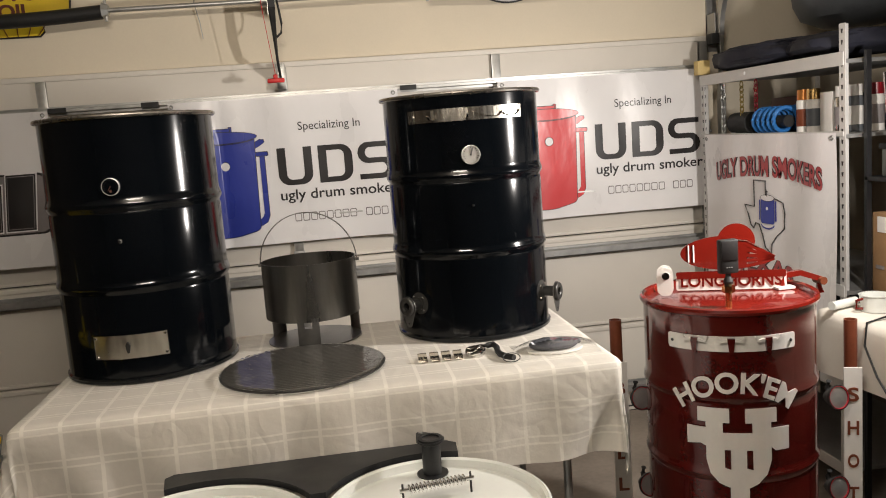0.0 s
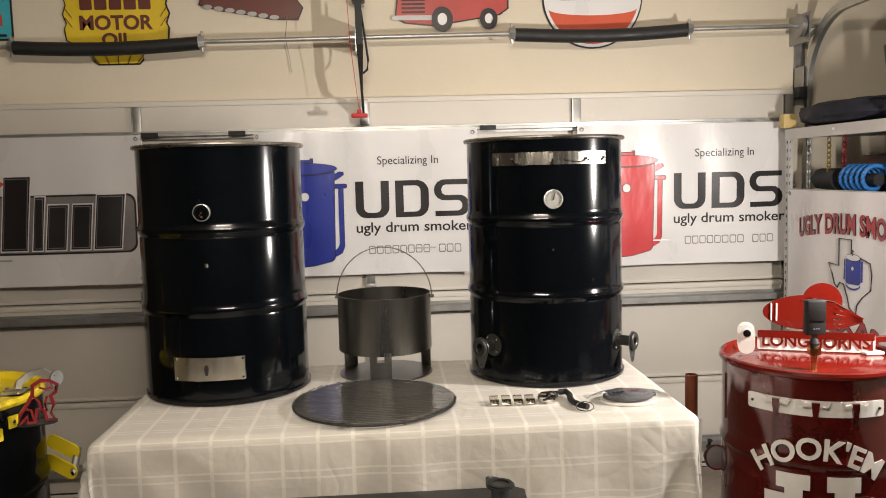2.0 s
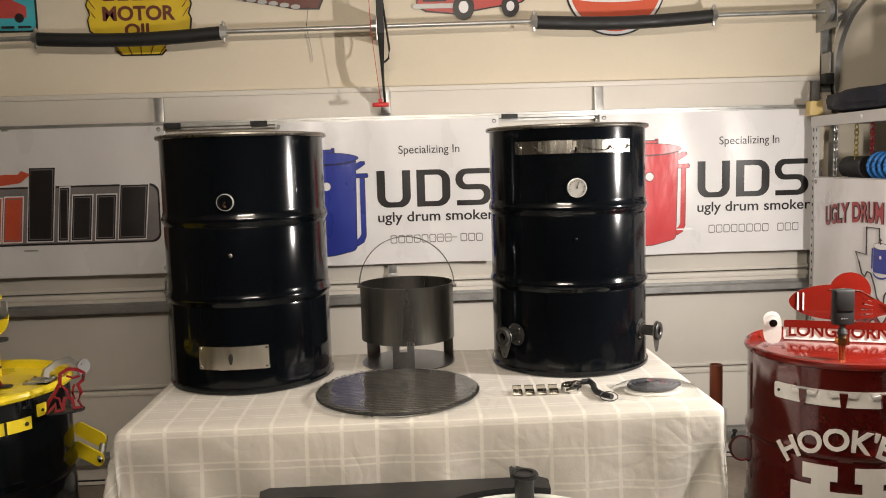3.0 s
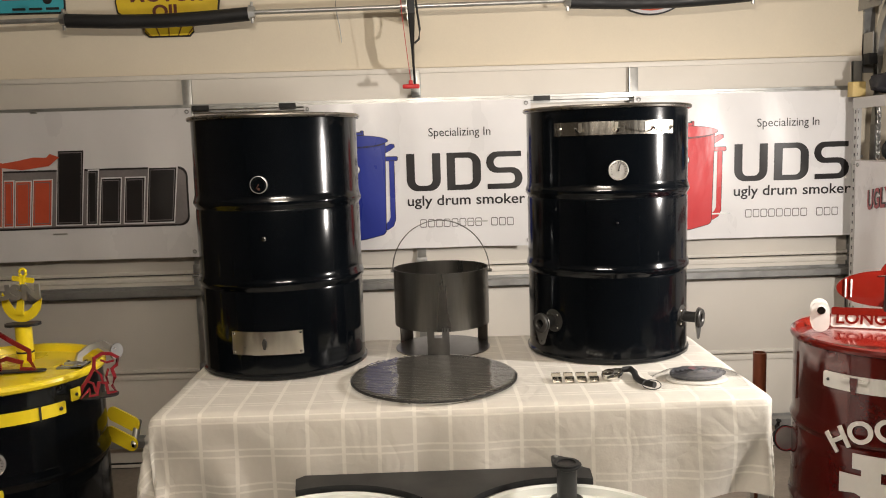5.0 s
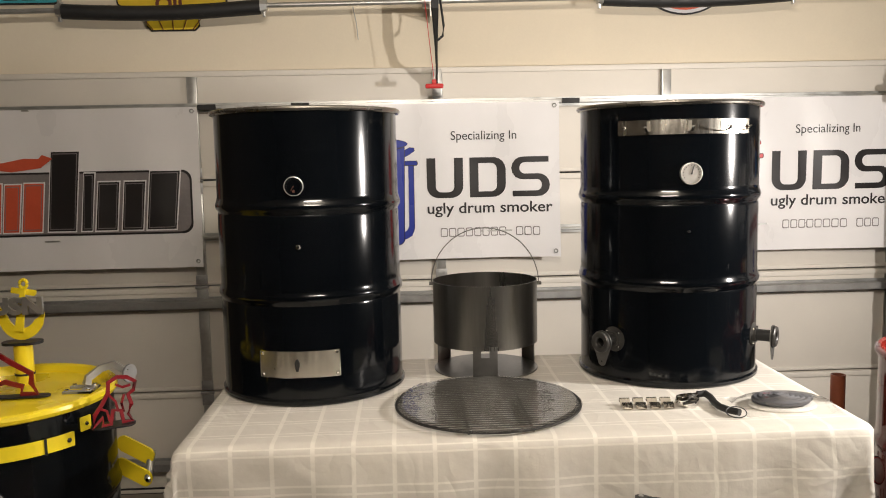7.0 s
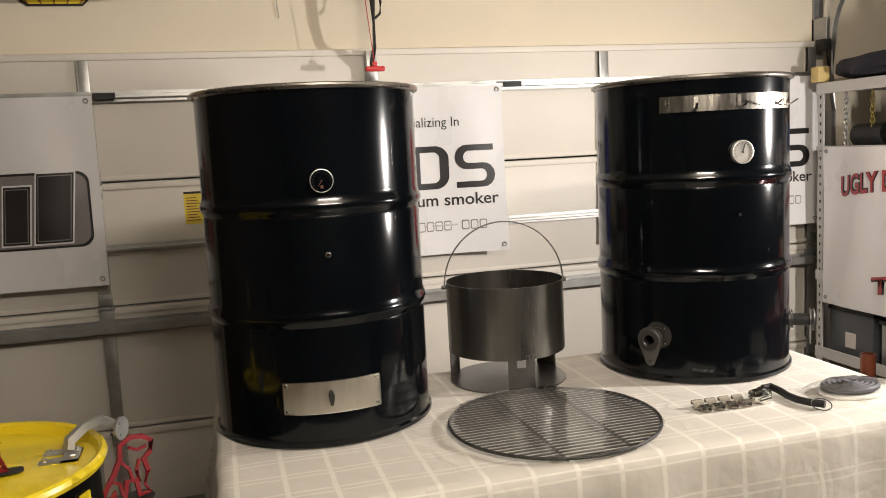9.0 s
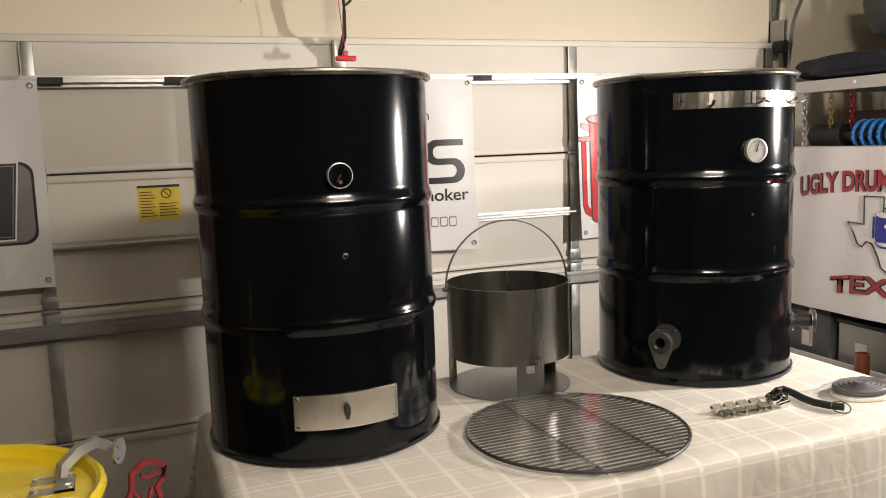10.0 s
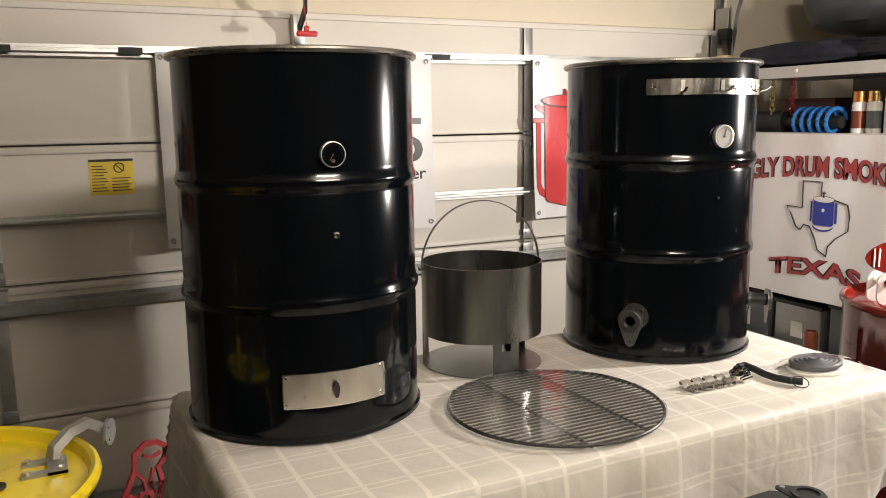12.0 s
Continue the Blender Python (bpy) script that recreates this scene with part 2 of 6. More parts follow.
def add_curved(bm, r, a0, a1, z0, z1, thick, n=16):
    """A piece of sheet bent round an upright axis; angles in degrees from the front, positive to the right."""
    grid = []
    for k in range(n + 1):
        a = radians(a0 + (a1 - a0) * k / n)
        s, c = math.sin(a), -math.cos(a)
        grid.append([bm.verts.new((q * s, q * c, z)) for q, z in ((r, z0), (r + thick, z0), (r + thick, z1), (r, z1))])
    for a, b in zip(grid, grid[1:]):
        for k in range(4):
            j = (k + 1) % 4
            bm.faces.new((a[k], a[j], b[j], b[k]))
    bm.faces.new(grid[0])
    bm.faces.new(grid[-1][::-1])
    return bm


def arc(cx, cz, r, a0, a1, n=16, rz=None):
    return [(cx + r * math.cos(radians(a0 + (a1 - a0) * k / n)), cz + (rz or r) * math.sin(radians(a0 + (a1 - a0) * k / n))) for k in range(n + 1)]


def rounded(x0, z0, x1, z1, r, n=6):
    return arc(x1 - r, z0 + r, r, -90, 0, n) + arc(x1 - r, z1 - r, r, 0, 90, n) + arc(x0 + r, z1 - r, r, 90, 180, n) + arc(x0 + r, z0 + r, r, 180, 270, n)


def add_text(bm, words, x0, z0, x1, z1, thick=0.002, bold=0.0, spacing=1.0, cuts=0):
    """Words in the built-in font, stretched to a box in (x, z), standing at y = 0."""
    curve = bpy.data.curves.new("words", "FONT")
    curve.body, curve.size, curve.extrude, curve.offset, curve.space_character = words, 1.0, 0.01, bold, spacing
    curve.resolution_u = 4
    ob = new("words", curve)
    bpy.context.view_layer.update()
    me = bpy.data.meshes.new_from_object(ob.evaluated_get(bpy.context.evaluated_depsgraph_get()))
    bpy.data.objects.remove(ob)
    tmp = bmesh.new()
    tmp.from_mesh(me)
    bpy.data.meshes.remove(me)
    xs, ys = [v.co.x for v in tmp.verts], [v.co.y for v in tmp.verts]
    ax, bx, ay, by = min(xs), max(xs), min(ys), max(ys)
    for v in tmp.verts:
        x, y, z = v.co
        v.co = (x0 + (x - ax) / (bx - ax) * (x1 - x0), -z / 0.01 * thick / 2, z0 + (y - ay) / (by - ay) * (z1 - z0))
    if cuts:
        for k in range(1, cuts):
            bmesh.ops.bisect_plane(tmp, geom=tmp.verts[:] + tmp.edges[:] + tmp.faces[:], plane_co=(x0 + (x1 - x0) * k / cuts, 0, 0), plane_no=(1, 0, 0))
    made = bpy.data.meshes.new("words")
    tmp.to_mesh(made)
    tmp.free()
    bm.from_mesh(made)
    bpy.data.meshes.remove(made)
    return bm


def warp(bm, rule):
    for v in bm.verts:
        v.co = rule(v.co)
    return bm


def finish(ob, smooth, angle=35):
    if smooth:
        for p in ob.data.polygons:
            p.use_smooth = True
        ob.data.set_sharp_from_angle(angle=radians(angle))


def part(name, bm, mat, parent=None, label="", smooth=True, m=None):
    """One bmesh as one mesh object under a thing or part."""
    if m is not None:
        bm.transform(m)
    bmesh.ops.recalc_face_normals(bm, faces=bm.faces[:])
    me = bpy.data.meshes.new(name)
    bm.to_mesh(me)
    bm.free()
    me.materials.append(mat)
    ob = new(name, me)
    finish(ob, smooth)
    if parent is not None:
        ob.parent = parent
        root = parent
        shift = Matrix.Identity(4)
        while root is not None:
            shift = root.matrix_basis.inverted() @ shift if root.parent is None else shift
            root = root.parent
        ob.matrix_parent_inverse = shift if parent.parent is None else Matrix.Identity(4)
    return tagged(ob, label) if label else ob


def thing(name, at, label, category, group="", kind=""):
    ob = new(name)
    ob.empty_display_size = 0.05
    ob.matrix_basis = Matrix.Translation(at)
    return tagged(ob, label, category, group, kind)


def solid(name, bm, mat, label, category, group="", kind="", smooth=True):
    return tagged(part(name, bm, mat, None, "", smooth), label, category, group, kind)


# ---- structure ----
def structure(name, bm, mat, label, category):
    return solid(name, bm, mat, label, category, "", "structure", False)


X0, X1, Y0, Y1, TOP = -3.35, 3.6, -4.3, 1.97, 2.72
structure("floor", add_box(bmesh.new(), X0 - 0.1, Y0 - 0.1, FLOOR - 0.1, X1 + 0.1, Y1 + 0.4, FLOOR), M["concrete"], "stained grey-brown concrete garage floor", "floor")
structure("ceiling", add_box(bmesh.new(), X0 - 0.1, Y0 - 0.1, TOP, X1 + 0.1, Y1 + 0.2, TOP + 0.1), M["ceiling"], "plain white painted garage ceiling", "ceiling")
# these walls only close the room; the unlit look is in their colour
structure("wall_west", add_box(bmesh.new(), X0 - 0.1, Y0 - 0.1, FLOOR, X0, Y1 + 0.2, TOP), M["shade_wall"], "plain unseen garage wall, its shade put into the colour", "wall")
structure("wall_east", add_box(bmesh.new(), X1, Y0 - 0.1, FLOOR, X1 + 0.1, Y1 + 0.2, TOP), M["shade_wall"], "plain garage wall behind shelving, its shade put into the colour", "wall")
structure("wall_south", add_box(bmesh.new(), X0, Y0 - 0.1, FLOOR, X1, Y0, TOP), M["shade_wall"], "plain unseen garage wall, its shade put into the colour", "wall")
DOOR_L, DOOR_R, DOOR_TOP = -2.62, 2.36, 1.945
wall = bmesh.new()
add_box(wall, X0, Y1, DOOR_TOP - 0.03, X1, Y1 + 0.15, TOP)
add_box(wall, X0, Y1, FLOOR, DOOR_L + 0.05, Y1 + 0.15, DOOR_TOP - 0.03)
add_box(wall, DOOR_R - 0.05, Y1, FLOOR, X1, Y1 + 0.15, DOOR_TOP - 0.03)
structure("wall_north", wall, M["wall"], "beige painted wall and header above the garage door", "wall")


def garage_door():
    door = thing("door_1", (0, 1.93, FLOOR), "closed cream sectional garage door with galvanized struts", "garage door", "", "structure")
    heights = [FLOOR, 0.283, 0.842, 1.39, DOOR_TOP]
    for a, b in zip(heights, heights[1:]):
        bm = bmesh.new()
        add_box(bm, DOOR_L, 1.925, a + 0.004, DOOR_R, 1.965, b - 0.004, 0.003)
        add_box(bm, DOOR_L, 1.915, b - 0.034, DOOR_R, 1.926, b - 0.006, 0.003)
        add_box(bm, DOOR_L, 1.918, a + 0.006, DOOR_R, 1.926, a + 0.026, 0.003)
        panel = part("panel", bm, M["door"], door)
        for x in (-2.59, -1.33, -0.09, 1.095, 2.33):
            s = bmesh.new()
            add_box(s, x - 0.025, 1.900, a + 0.03, x + 0.025, 1.917, b - 0.036, 0.002)
            add_box(s, x - 0.025, 1.898, a + 0.03, x - 0.021, 1.925, b - 0.036)
            part("stile", s, M["galvanized"], panel, "galvanized stile")
            if a > FLOOR:
                h = bmesh.new()
                add_box(h, x - 0.03, 1.896, a - 0.07, x + 0.03, 1.900, a - 0.012, 0.001)
                add_box(h, x - 0.03, 1.896, a + 0.012, x + 0.03, 1.900, a + 0.06, 0.001)
                add_rod(h, (x - 0.034, 1.890, a), (x + 0.034, 1.890, a), 0.008, 10)
                for dz in (-0.05, 0.04):
                    for dx in (-0.015, 0.015):
                        add_rod(h, (x + dx, 1.897, a + dz), (x + dx, 1.890, a + dz), 0.006, 6)
                part("hinge", h, M["galv_dull"], panel, "steel hinge")
    for z, deep, tall, mat in ((1.755, 0.045, 0.045, "galvanized"), (1.10, 0.05, 0.04, "galvanized"), (0.757, 0.06, 0.065, "galv_dull"), (-0.10, 0.06, 0.07, "galv_dull")):
        bm = bmesh.new()
        y = 1.898
        outline = [(0, -tall / 2), (-0.012, -tall / 2), (-0.012, -tall / 2 + 0.012), (-deep, -tall / 2 + 0.016), (-deep, tall / 2 - 0.016), (-0.012, tall / 2 - 0.012), (-0.012, tall / 2), (0, tall / 2)]
        rings = [[bm.verts.new((x, y + q, z + w)) for q, w in outline] for x in (DOOR_L + 0.02, DOOR_R - 0.02)]
        for k in range(len(outline)):
            j = (k + 1) % len(outline)
            bm.faces.new((rings[0][k], rings[1][k], rings[1][j], rings[0][j]))
        bm.faces.new(rings[0])
        bm.faces.new(rings[1][::-1])
        part("strut", bm, M[mat], door, "galvanized horizontal strut", False)
    seal = add_box(bmesh.new(), DOOR_L, 1.92, FLOOR, DOOR_R, 1.96, FLOOR + 0.035, 0.006)
    part("bottom_seal", seal, M["rubber"], door, "black rubber bottom seal")
    tape = bmesh.new()
    for x in (-1.295, -0.83, 0.54):
        add_box(tape, x, 1.846, 1.742, x + 0.09, 1.853, 1.768)
    part("tape", tape, M["rubber"], door, "black tape on the strut")


garage_door()

# ---- table and cloth ----
TX0, TX1, TY0, TY1, TZ = -0.865, 0.945, -0.30, 0.57, 0.755


def folding_table():
    t = thing("folding_table", (0.04, 0.13, FLOOR), "long folding table hidden under a pale tablecloth", "table")
    part("tabletop", add_box(bmesh.new(), TX0 + 0.01, TY0 + 0.01, TZ - 0.05, TX1 - 0.01, TY1 - 0.01, TZ - 0.004, 0.008), M["table"], t)
    for x in (TX0 + 0.16, TX1 - 0.16):
        for y in (TY0 + 0.10, TY1 - 0.10):
            part("leg", add_rod(bmesh.new(), (x, y, FLOOR), (x, y, TZ - 0.05), 0.014, 12), M["galv_dull"], t, "grey steel leg")
        part("crossbar", add_rod(bmesh.new(), (x, TY0 + 0.1, FLOOR + 0.25), (x, TY1 - 0.1, FLOOR + 0.25), 0.011, 10), M["galv_dull"], t)


def tablecloth(name, x0, x1, y0, y1, z, over, label, step=0.022, seed=0.0, mat="cloth"):
    bm = bmesh.new()
    uvs = {}
    nx, ny = round((x1 - x0 + 2 * over) / step), round((y1 - y0 + 2 * over) / step)
    grid = []
    for i in range(nx + 1):
        row = []
        for j in range(ny + 1):
            u, v = x0 - over + (x1 - x0 + 2 * over) * i / nx, y0 - over + (y1 - y0 + 2 * over) * j / ny
            cx, cy = min(max(u, x0), x1), min(max(v, y0), y1)
            du, dv = u - cx, v - cy
            r = math.hypot(du, dv)
            if r < 1e-6:
                lump = 0.0016 * noise.noise((u * 9 + seed, v * 9, 1.0))
                p = (u, v, z + lump)
            else:
                ax, ay = du / r, dv / r
                corner = min(abs(du), abs(dv)) / max(abs(du), abs(dv), 1e-6)
                s = (u if abs(dv) > abs(du) else v)
                fold = 0.016 * math.sin(s * 11 + 2.2 * math.sin(s * 4.1 + seed)) + 0.009 * math.sin(s * 27 + seed) + 0.020 * noise.noise((s * 6, r * 5, seed))
                near = min(abs(s - x0), abs(s - x1)) if abs(dv) > abs(du) else min(abs(s - y0), abs(s - y1))
                fold *= 0.5 + (1.3 if abs(dv) > abs(du) else 0.3) * math.exp(-near / 0.16)
                if abs(dv) > abs(du):
                    fold += 0.026 * math.exp(-near / 0.24) * math.sin((near - 0.75 * r) * 24 + seed + 0.6)
                fold += corner * 0.05 * math.sin(9 * math.atan2(dv, du) + seed)
                f = min(r / 0.3, 1.3)
                out = 0.012 * (1 - math.exp(-r / 0.02)) + f * (0.016 + fold) + 0.02 * corner * f
                if u > x1:
                    out = out * 0.45 - 0.012 * (1 - math.exp(-r / 0.05))
                out = max(out, 0.004)
                drop = r - 0.010 * (1 - math.exp(-r / 0.02))
                p = (cx + ax * out, cy + ay * out, z - drop)
            vert = bm.verts.new(p)
            uvs[vert] = (u, v)
            row.append(vert)
        grid.append(row)
    for i in range(nx):
        for j in range(ny):
            bm.faces.new((grid[i][j], grid[i + 1][j], grid[i + 1][j + 1], grid[i][j + 1]))
    layer = bm.loops.layers.uv.new("flat")
    for face in bm.faces:
        for loop in face.loops:
            loop[layer].uv = uvs[loop.vert]
    ob = solid(name, bm, M[mat], label, "tablecloth")
    finish(ob, True, 180)
    return ob


folding_table()
tablecloth("tablecloth", TX0, TX1, TY0, TY1, TZ, 0.30, "cream woven plaid tablecloth draped over a folding table")


# ---- drums ----
def drum_profile(height, r=0.2855, open_top=True):
    pts = [(0.0, 0.020), (r - 0.012, 0.020), (r - 0.006, 0.006), (r + 0.002, 0.0), (r + 0.007, 0.004), (r + 0.007, 0.013), (r + 0.001, 0.018), (r, 0.026)]
    for c in (0.318, 0.585):
        pts += [(r, c - 0.030), (r - 0.002, c - 0.022), (r + 0.001, c - 0.015), (r + 0.0055, c - 0.008), (r + 0.0070, c), (r + 0.0066, c + 0.005), (r + 0.0046, c + 0.010), (r + 0.0029, c + 0.015), (r + 0.0016, c + 0.020), (r + 0.0005, c + 0.025), (r, c + 0.032)]
    pts += [(r, height - 0.016)]
    if open_top:
        pts += [(r - 0.004, height - 0.012), (r - 0.004, 0.03), (0.0, 0.03)]
    return pts


def bead(r, z, thick, n=96):
    return add_lathe(bmesh.new(), [(r + thick * math.cos(radians(a)), z + thick * math.sin(radians(a))) for a in range(0, 360, 36)], n, closed=True)


def drum(name, at, mat, label, height=0.876, category="drum"):
    d = thing(name, at, label, category)
    here = Matrix.Translation(at)
    part("body", add_lathe(bmesh.new(), drum_profile(height), 128), mat, d, "", True, here)
    return d, here


def gauge(parent, m, dark, r=0.033):
    """A round dial thermometer that faces -y at the pose m."""
    turn = m @ pose(0, 0, 0, 90, 0, 0)
    g = part("thermometer", add_lathe(bmesh.new(), [(0, 0.0), (r * 0.95, 0.0), (r, 0.003), (r, 0.012), (r * 0.98, 0.015), (r * 0.93, 0.0155), (r * 0.93, 0.012), (0, 0.012)], 40), M["silver"], parent, "chrome-rimmed dial thermometer", True, turn)
    part("dial", add_lathe(bmesh.new(), [(0, 0.0125), (r * 0.925, 0.0125), (r * 0.925, 0.0115), (0, 0.0115)], 32), M["drum_black" if dark else "dial"], g, "black dial" if dark else "white dial", False, turn)
    marks = bmesh.new()
    for k in range(13):
        a = radians(-30 + 20 * k)
        c, s = math.cos(a), math.sin(a)
        add_rod(marks, (r * 0.68 * c, r * 0.68 * s, 0.0128), (r * 0.80 * c, r * 0.80 * s, 0.0128), 0.0007 if dark else 0.0011, 4)
    part("scale_marks", marks, M["pipe_black"] if dark else M["ink"], g, "", False, turn)
    hand_bm = bmesh.new()
    tip = (-r * 0.30, -r * 0.45, 0.0135) if dark else (r * 0.18, r * 0.62, 0.0135)
    add_rod(hand_bm, (0, 0, 0.0135), tip, 0.0010 if dark else 0.0016, 5)
    add_rod(hand_bm, (0, 0, 0.0128), (0, 0, 0.0145), 0.002 if dark else 0.003, 10)
    part("pointer", hand_bm, M["ember"] if dark else M["ink"], g, "", False, turn)
    if dark:
        part("dial_emblem", add_rod(bmesh.new(), (0, -r * 0.5, 0.0124), (0, -r * 0.5, 0.0131), r * 0.16, 14), M["ember"], g, "small burnt orange mark", False, turn)
    return g


def stud(bm, m, r=0.006, out=0.005):
    """A domed bolt head that stands out to -y at the pose m."""
    tmp = add_lathe(bmesh.new(), [(0, 0), (r, 0), (r, out * 0.5), (r * 0.6, out), (0, out)], 10)
    tmp.transform(m @ pose(0, 0, 0, 90, 0, 0))
    me = bpy.data.meshes.new("tmp")
    tmp.to_mesh(me)
    tmp.free()
    bm.from_mesh(me)
    bpy.data.meshes.remove(me)
    return bm


def on_drum(here, angle, z, r=0.2855):
    """The pose on a drum's skin at an angle from the front, facing out along -y."""
    return here @ pose(0, 0, z, 0, 0, angle) @ Matrix.Translation((0, -r, 0))


R = 0.2855
D1, H1 = drum("steel_drum", (-0.577, 0.314, TZ + 0.002), M["drum_black"], "gloss black steel drum with intake plate standing on tablecloth")
part("rim", bead(R + 0.006, 0.868, 0.0075), M["rim"], D1, "rolled rim, its caught light put into a steel colour", True, H1)
gauge(D1, on_drum(H1, -1.5, 0.647), True, 0.028)
part("bolt", stud(bmesh.new(), on_drum(H1, -0.5, 0.471), 0.0075, 0.007), M["chrome"], D1, "small chrome bolt")
plate = part("intake_plate", add_curved(bmesh.new(), R + 0.002, -26.5, 21.0, 0.087, 0.166, 0.003, 24), M["satin_steel"], D1, "curved satin stainless intake plate", True, H1)
for z in (0.086, 0.1655):
    part("edge_lip", add_curved(bmesh.new(), R + 0.002, -26.5, 21.0, z, z + 0.0018, 0.005, 24), M["chrome"], plate, "", True, H1)
for a in (-26.9, 20.9):
    part("edge_lip", add_curved(bmesh.new(), R + 0.002, a, a + 0.5, 0.0878, 0.1652, 0.005, 2), M["chrome"], plate, "", True, H1)
for a in (-25.0, 19.5):
    for z in (0.095, 0.158):
        part("screw", stud(bmesh.new(), on_drum(H1, a, z, R + 0.004), 0.005, 0.005), M["chrome"], plate)
knob = add_plate(bmesh.new(), [(-0.003, -0.018), (0.003, -0.018), (0.0065, -0.004), (0.0075, 0.006), (0.004, 0.016), (0.0, 0.019), (-0.004, 0.016), (-0.0075, 0.006), (-0.0065, -0.004)], 0.008, on_drum(H1, -3.5, 0.125, R + 0.010))
part("latch", knob, M["pipe_black"], plate, "small dark brass latch")

D2, H2 = drum("steel_drum", (0.606, 0.361, TZ + 0.002), M["drum_black"], "gloss black steel drum with side pipes standing on tablecloth")
part("rim", bead(R + 0.006, 0.868, 0.0075), M["rim"], D2, "rolled rim, its caught light put into a steel colour", True, H2)
gauge(D2, on_drum(H2, -4.5, 0.657), False)
part("bolt", stud(bmesh.new(), on_drum(H2, -5.0, 0.483), 0.0045, 0.004), M["black_metal"], D2)
strip = part("tool_strip", add_curved(bmesh.new(), R + 0.002, -48.5, 37, 0.774, 0.818, 0.003, 28), M["strip_steel"], D2, "satin stainless tool strip with bent hooks", True, H2)
for a in (-29, -5.5, 14.5, 27):
    hook = bmesh.new()
    m = on_drum(H2, a, 0.780, R + 0.005)
    add_tube(hook, [m @ Vector(p) for p in ((0, 0, 0.003), (0, -0.012, 0.002), (0, -0.030, 0.006), (0, -0.046, 0.016))], 0.002, 4, flat=(0.007, 0.003))
    part("hook", hook, M["stainless"], strip)
    window = add_plate(bmesh.new(), rounded(-0.0055, 0.004, 0.0055, 0.034, 0.002), 0.001, on_drum(H2, a, 0.780, R + 0.0056))
    part("punched_slot", window, M["satin_steel"], strip, "bright punched slot", False)
for a in (-44, 34):
    part("screw", stud(bmesh.new(), on_drum(H2, a, 0.796, R + 0.005)), M["chrome"], strip)


def intake_pipe(parent, here, angle, z):
    m = on_drum(here, angle, z)
    flange = add_lathe(bmesh.new(), [(0.014, 0.0), (0.040, 0.0), (0.040, 0.004), (0.024, 0.006), (0.024, 0.014), (0.014, 0.014)], 32, closed=True)
    f = part("pipe_flange", flange, M["pipe_black"], parent, "black iron pipe flange", True, m @ pose(0, 0.004, 0, 90, 0, 0))
    pipe = add_lathe(bmesh.new(), [(0.015, 0.005), (0.0185, 0.005), (0.0185, 0.062), (0.015, 0.062)], 28, closed=True)
    part("pipe_nipple", pipe, M["rubber"], f, "black pipe nipple", True, m @ pose(0, 0, 0, 90, 0, 0))
    outline = arc(0, 0, 0.036, -20, 200, 24) + arc(0, -0.062, 0.014, 200, 340, 8)
    bm = bmesh.new()
    n = len(outline)
    start = [math.atan2(z, x) for x, z in outline]
    inner = [(0.015 * math.cos(a), 0.015 * math.sin(a)) for a in start]
    quads = []
    for (x, z), (u, w) in zip(outline, inner):
        quads.append([bm.verts.new((x, -0.060, z)), bm.verts.new((u, -0.060, w)), bm.verts.new((u, -0.057, w)), bm.verts.new((x, -0.057, z))])
    for a, b in zip(quads, quads[1:] + quads[:1]):
        for k in range(4):
            j = (k + 1) % 4
            bm.faces.new((a[k], b[k], b[j], a[j]))
    part("swing_cover", bm, M["raw_steel"], f, "teardrop steel swing cover", True, m)
    cap = add_lathe(bmesh.new(), [(0.0145, 0.0605), (0.0315, 0.0605), (0.033, 0.063), (0.033, 0.068), (0.030, 0.071), (0.018, 0.071), (0.0145, 0.068)], 32, closed=True)
    part("cover_ring", cap, M["pipe_black"], f, "black ring with open bore", True, m @ pose(0, 0, 0, 90, 0, 0))
    part("pivot_hole", add_rod(bmesh.new(), (0, -0.0612, -0.062), (0, -0.0595, -0.062), 0.003, 10), M["ink"], f, "", True, m)
    for a in (45, 135, 225, 315):
        part("bolt", stud(bmesh.new(), m @ Matrix.Translation((0.032 * math.cos(radians(a)), -0.004, 0.032 * math.sin(radians(a)))), 0.0045, 0.005), M["chrome"], f)


intake_pipe(D2, H2, -52, 0.137)
intake_pipe(D2, H2, 53, 0.137)


